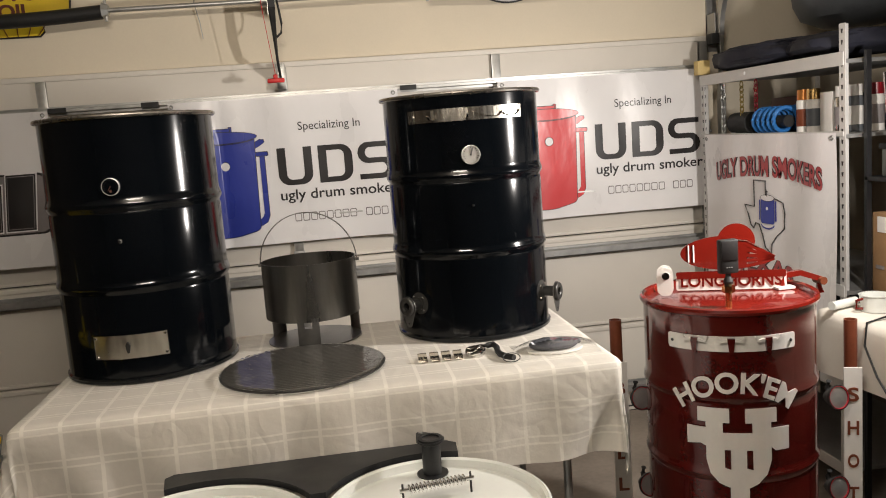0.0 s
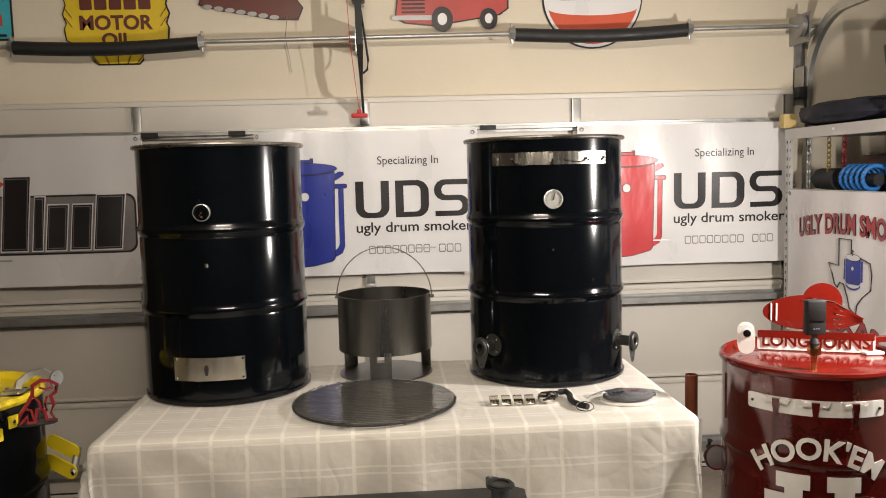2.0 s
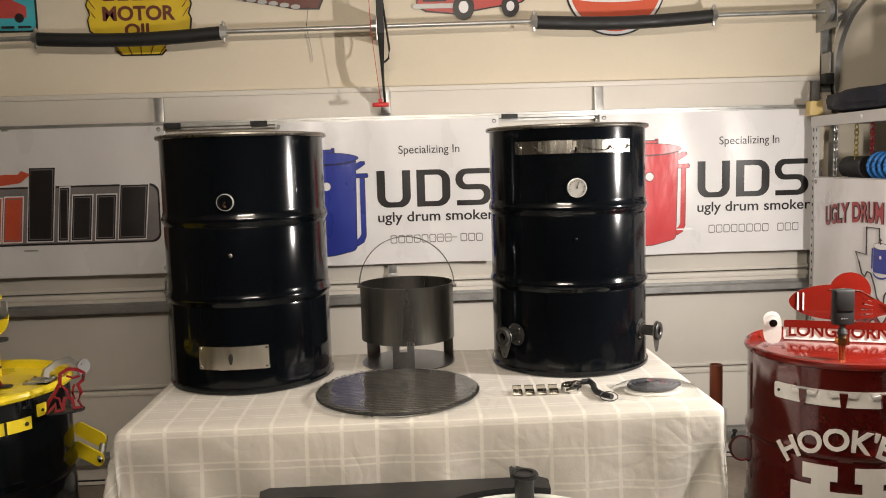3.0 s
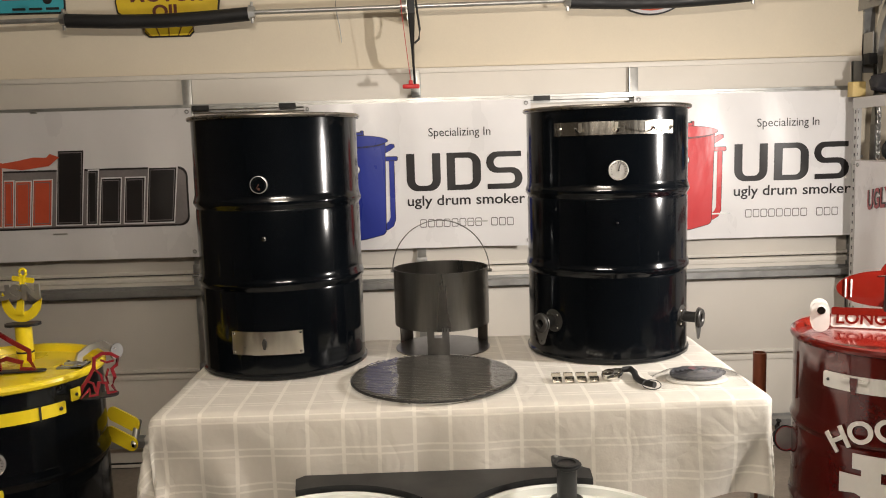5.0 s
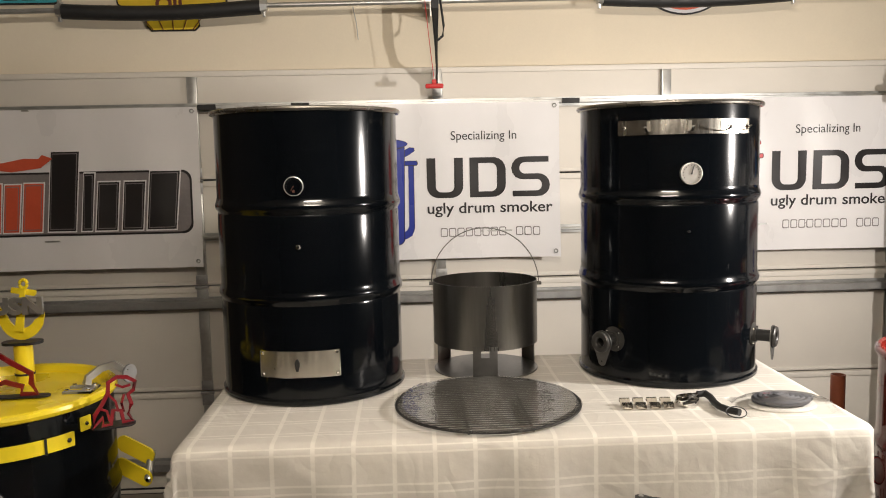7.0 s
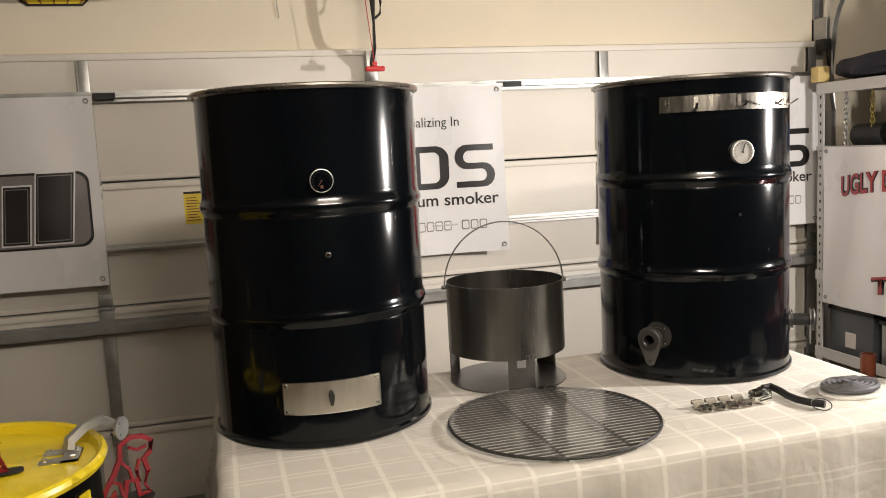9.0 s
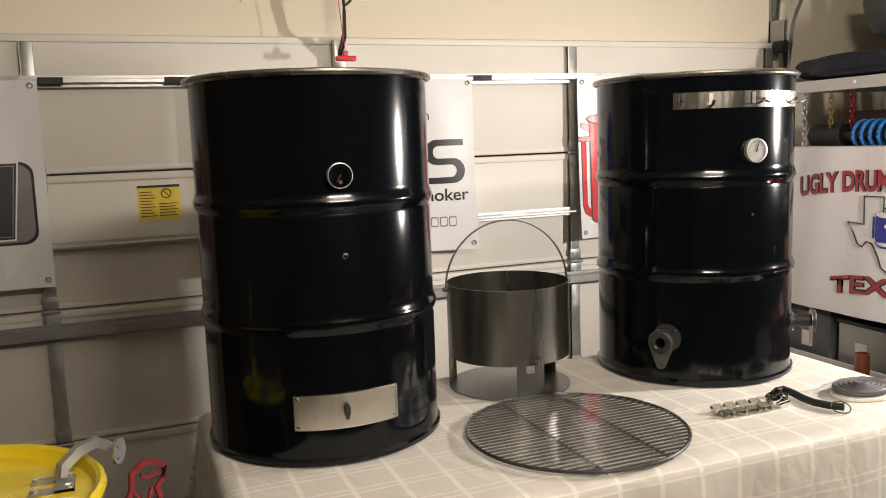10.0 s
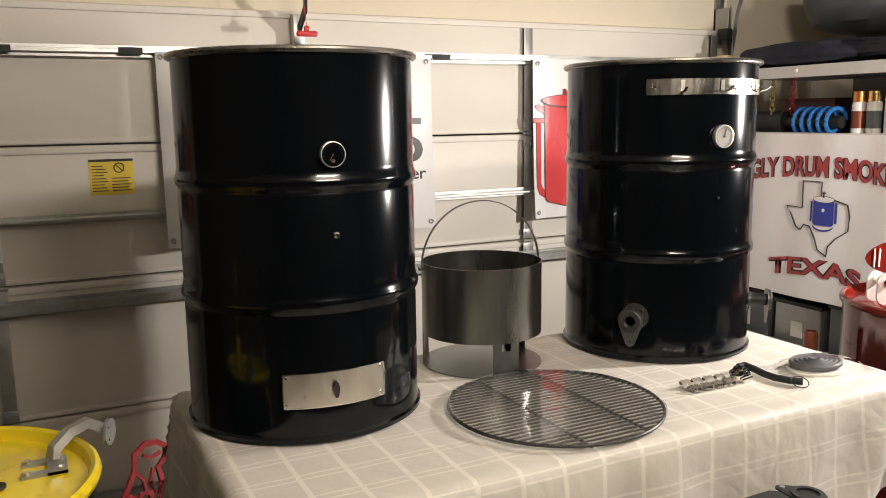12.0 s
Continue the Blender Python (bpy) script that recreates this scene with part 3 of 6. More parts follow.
# ---- things on the table ----
def charcoal_basket(cx, cy):
    b = thing("charcoal_basket", (cx, cy, TZ), "dark bare steel charcoal basket with arched bail", "basket")
    at = Matrix.Translation((cx, cy, TZ))
    r = 0.177
    part("wall", add_lathe(bmesh.new(), [(r - 0.002, 0.098), (r, 0.098), (r, 0.308), (r - 0.002, 0.308)], 96, closed=True), M["sheen_steel"], b, "rolled raw steel sheet with sheen streaked into its colour", True, at)
    part("grate_floor", add_lathe(bmesh.new(), [(0, 0.110), (r - 0.003, 0.110), (r - 0.003, 0.114), (0, 0.114)], 64), M["raw_steel"], b, "", True, at)
    part("ash_plate", add_lathe(bmesh.new(), [(0, 0.002), (r, 0.002), (r, 0.006), (0, 0.006)], 96), M["raw_steel"], b, "round steel ash plate", True, at)
    for a in (-6, 114, 234):
        # a curved plate with a square notch cut under the wall
        leg = add_curved(bmesh.new(), r - 0.003, a - 13, a + 13, 0.006, 0.076, 0.003, 8)
        add_curved(leg, r - 0.003, a - 13, a - 4.5, 0.076, 0.112, 0.003, 3)
        add_curved(leg, r - 0.003, a + 4.5, a + 13, 0.076, 0.112, 0.003, 3)
        part("leg", leg, M["raw_steel"], b, "", False, at)
    pts = []
    for k in range(33):
        a = math.pi * k / 32
        pts.append(at @ Vector(((r + 0.004) * math.cos(a), -0.02 * math.cos(a) * 1.4, 0.292 + 0.191 * math.sin(a))))
    bail = part("bail", add_tube(bmesh.new(), pts, 0.003, 4, flat=(0.010, 0.003)), M["raw_steel"], b, "thin arched flat-bar bail")
    for s in (-1, 1):
        part("rivet", add_rod(bmesh.new(), at @ Vector((s * (r - 0.004), -0.028 * s, 0.294)), at @ Vector((s * (r + 0.012), -0.028 * s, 0.294)), 0.006, 10), M["raw_steel"], bail)


def cooking_grate(cx, cy, r=0.266):
    g = thing("cooking_grate", (cx, cy, TZ), "round steel cooking grate wrapped in clear plastic film", "grate")
    at = Matrix.Translation((cx, cy, TZ + 0.012))
    ring = [at @ Vector((r * math.cos(2 * math.pi * k / 80), r * math.sin(2 * math.pi * k / 80), 0)) for k in range(80)]
    part("ring", add_tube(bmesh.new(), ring, 0.0042, 8, True), M["pipe_black"], g, "dark steel ring")
    n = 29
    for k in range(n):
        y = -r + 2 * r * (k + 0.5) / n
        w = math.sqrt(r * r - y * y) - 0.002
        part("bar", add_rod(bmesh.new(), (-w, y, 0.003), (w, y, 0.003), 0.0026, 6), M["raw_steel"], g, "", True, at)
    for x in (-0.075, 0.095):
        w = math.sqrt(r * r - x * x)
        part("cross_bar", add_rod(bmesh.new(), (x, -w, -0.004), (x, w, -0.004), 0.0038, 6), M["raw_steel"], g, "", True, at)
    bm = bmesh.new()
    n, m = 168, 26
    rings = [[at @ Vector((0, 0, 0.009))]]
    for q in range(1, m + 1):
        row = []
        for k in range(n):
            a = 2 * math.pi * k / n
            rad = (r + 0.006) * q / m
            rad += 0.005 * noise.noise((4 * math.cos(a), 4 * math.sin(a), 5)) if q == m else 0
            x, y = rad * math.cos(a), rad * math.sin(a)
            gather = max(0.0, math.cos(a - 2.5)) ** 4 + 0.35 * max(0.0, math.cos(a + 0.5)) ** 6
            rumple = 0.010 * gather * max(0.0, (q / m - 0.62) / 0.38) * abs(noise.noise((x * 40, y * 40, 3)) + 0.5 * noise.noise((x * 90, y * 90, 8)))
            z = 0.0082 + 0.0010 * noise.noise((x * 14, y * 14, 0)) + rumple - (0.006 if q == m else 0)
            row.append(at @ Vector((x, y, z)))
        rings.append(row)
    verts = [[bm.verts.new(p) for p in row] for row in rings]
    for k in range(n):
        bm.faces.new((verts[0][0], verts[1][k], verts[1][(k + 1) % n]))
    for a, b in zip(verts[1:], verts[2:]):
        for k in range(n):
            j = (k + 1) % n
            bm.faces.new((a[k], b[k], b[j], a[j]))
    film = part("plastic_film", bm, M["film"], g, "clear shrink-wrap film")
    finish(film, True, 180)
    film.visible_shadow = False


charcoal_basket(-0.005, 0.415)
cooking_grate(-0.043, -0.028)


def spring_clip(x, y, turn):
    c = thing("spring_clip", (x, y, TZ), "small bent stainless sheet spring clip on tablecloth", "clip", "clips on the table")
    at = pose(x, y, TZ + 0.001, 0, 0, turn)
    pts = [(0, -0.024, 0.012), (0, -0.010, 0.0165), (0, 0.000, 0.006), (0, 0.008, 0.004), (0, 0.016, 0.016), (0, 0.025, 0.020), (0, 0.030, 0.013), (0, 0.024, 0.009)]
    part("strap", add_tube(bmesh.new(), [at @ Vector(p) for p in pts], 0.002, 4, flat=(0.029, 0.0016)), M["strip_steel"], c)
    part("tail", add_tube(bmesh.new(), [at @ Vector(p) for p in ((0, -0.024, 0.012), (0, -0.028, 0.004), (0, -0.022, 0.001))], 0.002, 4, flat=(0.029, 0.0016)), M["strip_steel"], c)


for x, y in ((0.347, -0.086), (0.386, -0.087), (0.425, -0.089), (0.464, -0.091)):
    spring_clip(x, y, -3)


def hose_clamp():
    c = thing("hose_clamp", (0.527, -0.095, TZ), "shiny stainless pipe fittings lying in a ring", "fitting")
    at = pose(0.527, -0.095, TZ + 0.012, 0, 0, 20)
    for k, (dx, dy) in enumerate(((0, 0), (0.016, 0.010), (-0.012, 0.012))):
        pts = [at @ Vector((dx + 0.020 * math.cos(a), dy + 0.020 * math.sin(a), 0.003 * k + 0.004 * math.sin(a + k))) for a in [2 * math.pi * j / 24 for j in range(24)]]
        part("band", add_tube(bmesh.new(), pts, 0.003, 6, True, flat=(0.003, 0.016)), M["chrome"], c)
    part("screw", add_rod(bmesh.new(), at @ Vector((-0.03, -0.01, 0.0)), at @ Vector((0.0, -0.024, 0.006)), 0.005, 8), M["chrome"], c)


def lifting_strap():
    c = thing("rubber_strap", (0.60, -0.07, TZ), "bent black rubber strap with wire loop on tablecloth", "strap")
    pts = [(0.572, -0.034, 0.016), (0.596, -0.034, 0.018), (0.602, -0.064, 0.014), (0.596, -0.104, 0.012), (0.596, -0.142, 0.012), (0.608, -0.178, 0.013), (0.628, -0.206, 0.014)]
    part("grip", add_tube(bmesh.new(), [(x, y, TZ + z) for x, y, z in pts], 0.010, 10), M["rubber"], c)
    part("end_plug", add_rod(bmesh.new(), (0.558, -0.036, TZ + 0.016), (0.576, -0.035, TZ + 0.016), 0.006, 10), M["rubber"], c)
    loop = [(0.620 + 0.028 * math.cos(a), -0.203 + 0.018 * math.sin(a), TZ + 0.014 + 0.010 * math.sin(a)) for a in [2 * math.pi * k / 20 for k in range(20)]]
    part("wire_loop", add_tube(bmesh.new(), loop, 0.0015, 5, True), M["black_metal"], c)


def gasket_bag():
    c = thing("gasket_bag", (0.785, -0.125, TZ), "clear plastic bag holding coiled grey gasket rope", "bag")
    pts = []
    for k in range(120):
        a = 2 * math.pi * k / 24
        q = 1 - 0.17 * (k / 24)
        pts.append((0.786 + 0.084 * q * math.cos(a), -0.120 + 0.060 * q * math.sin(a), TZ + 0.020 + 0.0015 * (k / 24)))
    part("rope_coil", add_tube(bmesh.new(), pts, 0.0085, 7), M["rope"], c, "flat coil of dark grey gasket rope")
    tray = add_lathe(bmesh.new(), [(0, 0.001), (0.092, 0.001), (0.095, 0.004), (0.093, 0.010), (0, 0.010)], 40)
    part("tray", tray, M["white_paint"], c, "white backing tray", True, Matrix.Translation((0.785, -0.122, TZ)) @ Matrix.Diagonal((1, 0.72, 1, 1)))
    bm = bmesh.new()
    n, rows = 18, []
    for i in range(n + 1):
        row = []
        for j in range(n + 1):
            u, v = i / n * 2 - 1, j / n * 2 - 1
            hump = max(0.0, 1 - (u * u + v * v) * 0.9)
            z = 0.004 + 0.034 * math.sqrt(hump) + 0.003 * noise.noise((u * 5, v * 5, 2))
            row.append(bm.verts.new((0.785 + u * 0.135 + 0.008 * noise.noise((v * 3, u, 7)), -0.130 + v * 0.095, TZ + max(z, 0.003))))
        rows.append(row)
    for i in range(n):
        for j in range(n):
            bm.faces.new((rows[i][j], rows[i + 1][j], rows[i + 1][j + 1], rows[i][j + 1]))
    bag = part("plastic_film", bm, M["film"], c, "clear crinkled plastic bag")
    bag.visible_shadow = False


hose_clamp()
lifting_strap()
gasket_bag()


# ---- banners on the door ----
def ripple(x, z, seed):
    return 0.006 * math.sin(x * 7.3 + seed) + 0.004 * math.sin(x * 17 + z * 3 + seed * 2) + 0.003 * math.sin(z * 6 + seed)


def split_words(bm, gaps):
    """Part a line of lettering at its widest gaps: one bmesh a word."""
    spans = sorted((min(v.co.x for v in f.verts), max(v.co.x for v in f.verts)) for f in bm.faces)
    holes, reach = [], spans[0][1]
    for a, b in spans[1:]:
        if a > reach:
            holes.append((a - reach, (a + reach) / 2))
        reach = max(reach, b)
    cuts = sorted(x for _, x in sorted(holes)[len(holes) - gaps:]) if gaps else []
    edges = [-1e9] + cuts + [1e9]
    words = []
    for a, b in zip(edges, edges[1:]):
        word = bm.copy()
        bmesh.ops.delete(word, geom=[v for v in word.verts if not a < v.co.x < b], context="VERTS")
        words.append(word)
    bm.free()
    return words


class Banner:
    """A hung vinyl sheet in the plane y = at, or x = at when side is set; prints lie 1.5 mm before it."""

    def __init__(self, label, x0, x1, z0, z1, at, seed, side=False, curl=0.0, slack=None):
        self.slack = slack
        self.at, self.seed, self.side, self.curl = at, seed, side, curl
        self.x0, self.x1, self.z0, self.z1 = x0, x1, z0, z1
        where = (at, (x0 + x1) / 2, z0) if side else ((x0 + x1) / 2, at, z0)
        self.ob = thing("banner", where, label, "banner")
        bm = bmesh.new()
        nx, nz = 56, 26
        grid = [[bm.verts.new(self.place(x0 + (x1 - x0) * i / nx, 0.0, z0 + (z1 - z0) * j / nz)) for j in range(nz + 1)] for i in range(nx + 1)]
        for i in range(nx):
            for j in range(nz):
                bm.faces.new((grid[i][j], grid[i + 1][j], grid[i + 1][j + 1], grid[i][j + 1]))
        sheet = part("sheet", bm, M["vinyl"], self.ob, "glossy white vinyl sheet")
        finish(sheet, True, 180)
        for x in (x0 + 0.025, x1 - 0.025):
            for z in (z0 + 0.03, z1 - 0.02):
                ring = [self.place(x + 0.009 * math.cos(a), 0.003, z + 0.009 * math.sin(a)) for a in [k * math.pi / 6 for k in range(12)]]
                part("grommet", add_tube(bmesh.new(), ring, 0.003, 5, True), M["galv_dull"], self.ob, "metal grommet")

    def place(self, x, out, z):
        q = out - ripple(x, z, self.seed)
        if self.curl:
            low = max(0.0, (self.z1 - z) / (self.z1 - self.z0))
            q += self.curl * low * low * (math.exp(-(x - self.x0) / 0.10) + math.exp(-(self.x1 - x) / 0.10))
        if self.slack and x < self.slack[0]:
            # the loose end bellies out before the door
            edge, tight, belly = self.slack
            u = edge - x
            q += belly * math.sin(math.pi * min(u / (edge - self.x0), 1.0)) * (0.3 + 0.7 * min((self.z1 - z) / 0.25, 1.0))
            x = edge - tight * u
        return Vector((self.at - q, x, z)) if self.side else Vector((x, self.at - q, z))

    def show(self, name, bm, mat, label="", lift=0.0015):
        # a print is the front skin alone
        front = min(f.calc_center_median().y for f in bm.faces)
        bmesh.ops.delete(bm, geom=[f for f in bm.faces if f.calc_center_median().y > front + 1e-5], context="FACES")
        # cut along the sheet's own columns, so that a print bends just as the sheet does
        lo, hi = min(v.co.x for v in bm.verts), max(v.co.x for v in bm.verts)
        for k in range(57):
            x = self.x0 + (self.x1 - self.x0) * k / 56
            if lo + 1e-4 < x < hi - 1e-4:
                bmesh.ops.bisect_plane(bm, geom=bm.verts[:] + bm.edges[:] + bm.faces[:], plane_co=(x, 0, 0), plane_no=(1, 0, 0))
        if self.side:
            warp(bm, lambda c: self.place(self.x0 + self.x1 - c.x, lift - c.y, c.z))
        else:
            warp(bm, lambda c: self.place(c.x, lift - c.y, c.z))
        ob = part(name, bm, mat, self.ob, label, False)
        finish(ob, True, 180)
        return ob

    def words(self, text, x0, z0, x1, z1, mat, name="lettering", label="", bold=0.0, lift=0.0015, rule=None):
        bm = add_text(bmesh.new(), text, x0, z0, x1, z1, 0.0008, bold)
        for word in split_words(bm, text.count(" ")):
            self.show(name, warp(word, rule) if rule else word, M[mat], label, lift)

    def shape(self, outline, mat, name="print", label="", lift=0.0015):
        return self.show(name, add_plate(bmesh.new(), outline, 0.0008), M[mat], label, lift)


def inset(outline, d):
    cx, cz = sum(p[0] for p in outline) / len(outline), sum(p[1] for p in outline) / len(outline)
    w = (max(p[0] for p in outline) - min(p[0] for p in outline)) / 2
    h = (max(p[1] for p in outline) - min(p[1] for p in outline)) / 2
    return [(cx + (x - cx) * (1 - d / w), cz + (z - cz) * (1 - d / h)) for x, z in outline]


def ribbon(bm, outer, inner, closed=False):
    """A flat printed stroke between two lines of (x, z) points."""
    a = [bm.verts.new((x, -0.0004, z)) for x, z in outer]
    b = [bm.verts.new((x, -0.0004, z)) for x, z in inner]
    for k in range(len(a) - (0 if closed else 1)):
        j = (k + 1) % len(a)
        bm.faces.new((a[k], a[j], b[j], b[k]))
    return bm


def square_letters(x, z, h):
    """Three wide squared capitals of even stroke: U, D and S."""
    w, s, b, gap = 0.185, 0.045, 0.029, 0.0345
    u = ribbon(bmesh.new(), [(x, z + h)] + arc(x + 0.06, z + 0.06, 0.06, 180, 270, 8) + arc(x + w - 0.06, z + 0.06, 0.06, 270, 360, 8) + [(x + w, z + h)],
               [(x + s, z + h)] + arc(x + s + 0.03, z + b + 0.03, 0.03, 180, 270, 8) + arc(x + w - s - 0.03, z + b + 0.03, 0.03, 270, 360, 8) + [(x + w - s, z + h)])
    x += w + gap
    d = ribbon(bmesh.new(), [(x, z)] + arc(x + w - 0.065, z + 0.065, 0.065, 270, 360, 8) + arc(x + w - 0.065, z + h - 0.065, 0.065, 0, 90, 8) + [(x, z + h)],
               [(x + s, z + b)] + arc(x + w - s - 0.03, z + b + 0.03, 0.03, 270, 360, 8) + arc(x + w - s - 0.03, z + h - b - 0.03, 0.03, 0, 90, 8) + [(x + s, z + h - b)], True)
    x += w + gap
    q = (h - b) / 4
    line = [(x + w, z + h - b / 2, 0, 1)]
    for k in range(9):
        t = radians(90 + 22.5 * k)
        line.append((x + 0.058 + q * math.cos(t), z + h - b / 2 - q + q * math.sin(t), math.cos(t), math.sin(t)))
    for k in range(9):
        t = radians(90 - 22.5 * k)
        line.append((x + w - 0.058 + q * math.cos(t), z + b / 2 + q + q * math.sin(t), -math.cos(t), -math.sin(t)))
    line.append((x, z + b / 2, 0, 1))
    thick = [0.5 * b + 0.006 * abs(c) for _, _, c, _ in line]
    e = ribbon(bmesh.new(), [(p + c * t, r + f * t) for (p, r, c, f), t in zip(line, thick)], [(p - c * t, r - f * t) for (p, r, c, f), t in zip(line, thick)])
    return u, d, e


def smoker_banner(x, label, ink, colour, seed, margin=0.55, slack=None):
    """x: the left end of the large letters."""
    b = Banner(label, x - margin, x + 0.68, 0.962, 1.752, 1.842, seed, curl=0.035, slack=slack)
    for letter in square_letters(x, 1.274, 0.203):
        b.show("large_letter", letter, M["ink"], "bold squared black letter")
    b.words("ugly drum smoker", x, 1.176, x + 0.642, 1.250, "ink", bold=0.012)
    b.words("Specializing In", x + 0.125, 1.553, x + 0.460, 1.612, "ink")
    for k in range(12):
        if k != 8:
            u = x + 0.065 + 0.0432 * k
            b.shape(rounded(u, 1.074, u + 0.036, 1.120, 0.008), "ink_grey", "outline_bar", "", 0.0012)
            b.shape(rounded(u + 0.004, 1.079, u + 0.032, 1.115, 0.006), "vinyl", "bar_fill", "", 0.0024)
    # the printed drum with its side tubes, each with a dark outline
    c = x - 0.30

    def drawn(outline, name, lift, label=""):
        b.shape(inset(outline, -0.0035), "ink", "outline", "", lift)
        b.shape(outline, ink, name, label, lift + 0.0009)

    for s in (-1, 1):
        tube = [(0.150, 1.064), (0.190, 1.070), (0.218, 1.087), (0.231, 1.122), (0.233, 1.447), (0.207, 1.447), (0.205, 1.137), (0.196, 1.117), (0.180, 1.102), (0.150, 1.094)]
        tube = [(c + s * p, q) for p, q in tube]
        drawn(tube if s > 0 else tube[::-1], "printed_tube", 0.0013)
        ear = [(c + s * 0.18, 1.482), (c + s * 0.215, 1.500), (c + s * 0.238, 1.516), (c + s * 0.236, 1.530), (c + s * 0.215, 1.532), (c + s * 0.18, 1.515)]
        drawn(ear if s > 0 else ear[::-1], "printed_ear", 0.0013)
        drawn(rounded(min(c + s * 0.18, c + s * 0.252), 1.445, max(c + s * 0.18, c + s * 0.252), 1.464, 0.008), "printed_tube_cap", 0.0032)
    body = arc(c, 1.548, 0.188, 0, 180, 20, 0.012) + arc(c - 0.148, 1.072, 0.03, 180, 255, 6) + arc(c, 1.072, 0.148, 240, 300, 12, 0.056) + arc(c + 0.148, 1.072, 0.03, 285, 360, 6)
    drawn(body, "printed_drum", 0.0050, colour + " printed drum")
    for k in (-1, 1):
        drawn(rounded(c + 0.068 * k - 0.006, 1.560, c + 0.068 * k + 0.006, 1.606, 0.003), "printed_handle_post", 0.0068)
    drawn(rounded(c - 0.066, 1.585, c + 0.066, 1.598, 0.003), "printed_handle", 0.0086)
    drawn(arc(c, 1.552, 0.203, 0, 360, 36, 0.030)[:-1], "printed_lid", 0.0104)
    lip = arc(c, 1.542, 0.190, 190, 350, 24, 0.028)
    b.show("printed_rim_line", ribbon(bmesh.new(), lip, [(p, q + 0.003) for p, q in lip]), M["ink"], "", 0.0135)
    b.shape(arc(c + 0.025, 1.40, 0.026, 0, 360, 24)[:-1], "ink", "printed_gauge", "", 0.0074)
    b.shape(arc(c + 0.025, 1.40, 0.023, 0, 360, 24)[:-1], "vinyl", "gauge_face", "", 0.0084)


smoker_banner(-0.157, "white vinyl banner with blue printed drum and bold lettering", "ink_blue", "blue", 0.4, 0.616, (-0.45, 0.76, 0.07))
smoker_banner(1.633, "white vinyl banner with red printed drum and bold lettering", "ink_red", "red", 2.1)


def dark_banner():
    b = Banner("pale vinyl banner with a dark red and black emblem", -2.58, -1.298, 0.955, 1.757, 1.842, 4.0, curl=0.03)
    pill = rounded(-2.56, 1.128, -1.340, 1.448, 0.05)
    b.shape(pill, "ink", "emblem_edge", "", 0.0012)
    b.shape(inset(pill, 0.010), "ink_grey", "emblem_panel", "grey rounded panel", 0.0022)
    # slanted plain blocks stand in for the emblem's forms
    blocks = [(-2.46, 0.11, 1.50, "ink_orange"), (-2.345, 0.055, 1.40, "ink_orange"), (-2.285, 0.085, 1.395, "ink_orange"), (-2.195, 0.105, 1.40, "ink_orange"),
              (-2.07, 0.15, 1.555, "ink"), (-1.90, 0.060, 1.445, "ink"), (-1.83, 0.115, 1.40, "ink"), (-1.70, 0.115, 1.40, "ink"), (-1.575, 0.155, 1.45, "ink")]
    for x, w, top, mat in blocks:
        lean = 0.10 * (top - 1.14)
        quad = [(x, 1.145), (x + w, 1.145), (x + w + lean, top), (x + lean, top)]
        b.shape(quad, "vinyl", "block_edge", "", 0.0032)
        b.shape(inset(quad, 0.007), mat, "block", "", 0.0046)
        b.shape(inset(quad, 0.015), "ink_grey", "block_line", "", 0.0058)
        b.shape(inset(quad, 0.019), mat, "block_field", "", 0.0070)
    flame = [(-2.40, 1.478), (-2.22, 1.452), (-2.08, 1.47), (-2.02, 1.515), (-2.07, 1.535), (-2.09, 1.515), (-2.16, 1.518), (-2.25, 1.50)]
    b.shape(flame, "ink_orange", "flame", "orange flame", 0.006)


dark_banner()
label = solid("warning_label", add_box(bmesh.new(), -0.968, 1.9215, 1.185, -0.800, 1.9245, 1.330), M["label_yellow"], "yellow warning label with small print on the garage door", "label", smooth=False)
part("header_bar", add_box(bmesh.new(), -0.968, 1.9195, 1.320, -0.800, 1.9213, 1.330), M["ink"], label, "black header bar", False)
for k in range(9):
    z = 1.200 + 0.0125 * k
    part("print_bar", add_box(bmesh.new(), -0.960, 1.9195, z, -0.898 - 0.008 * (k % 3), 1.9213, z + 0.0038), M["sign_brown"], label, "", False)
    if k < 5:
        part("print_bar", add_box(bmesh.new(), -0.886, 1.9195, z, -0.812 - 0.010 * (k % 2), 1.9213, z + 0.0038), M["sign_brown"], label, "", False)
ring = [(-0.855 + 0.019 * math.cos(a), 1.920, 1.294 + 0.019 * math.sin(a)) for a in [k * math.pi / 10 for k in range(20)]]
part("warning_ring", add_tube(bmesh.new(), ring, 0.0022, 5, True), M["ink"], label)
part("ring_bar", add_tube(bmesh.new(), [(-0.869, 1.920, 1.308), (-0.841, 1.920, 1.280)], 0.0022, 5), M["ink"], label)

# ---- torsion bar, opener and tracks ----
def shaft_z(x):
    return 2.246 + 0.011 * (x + 0.1)


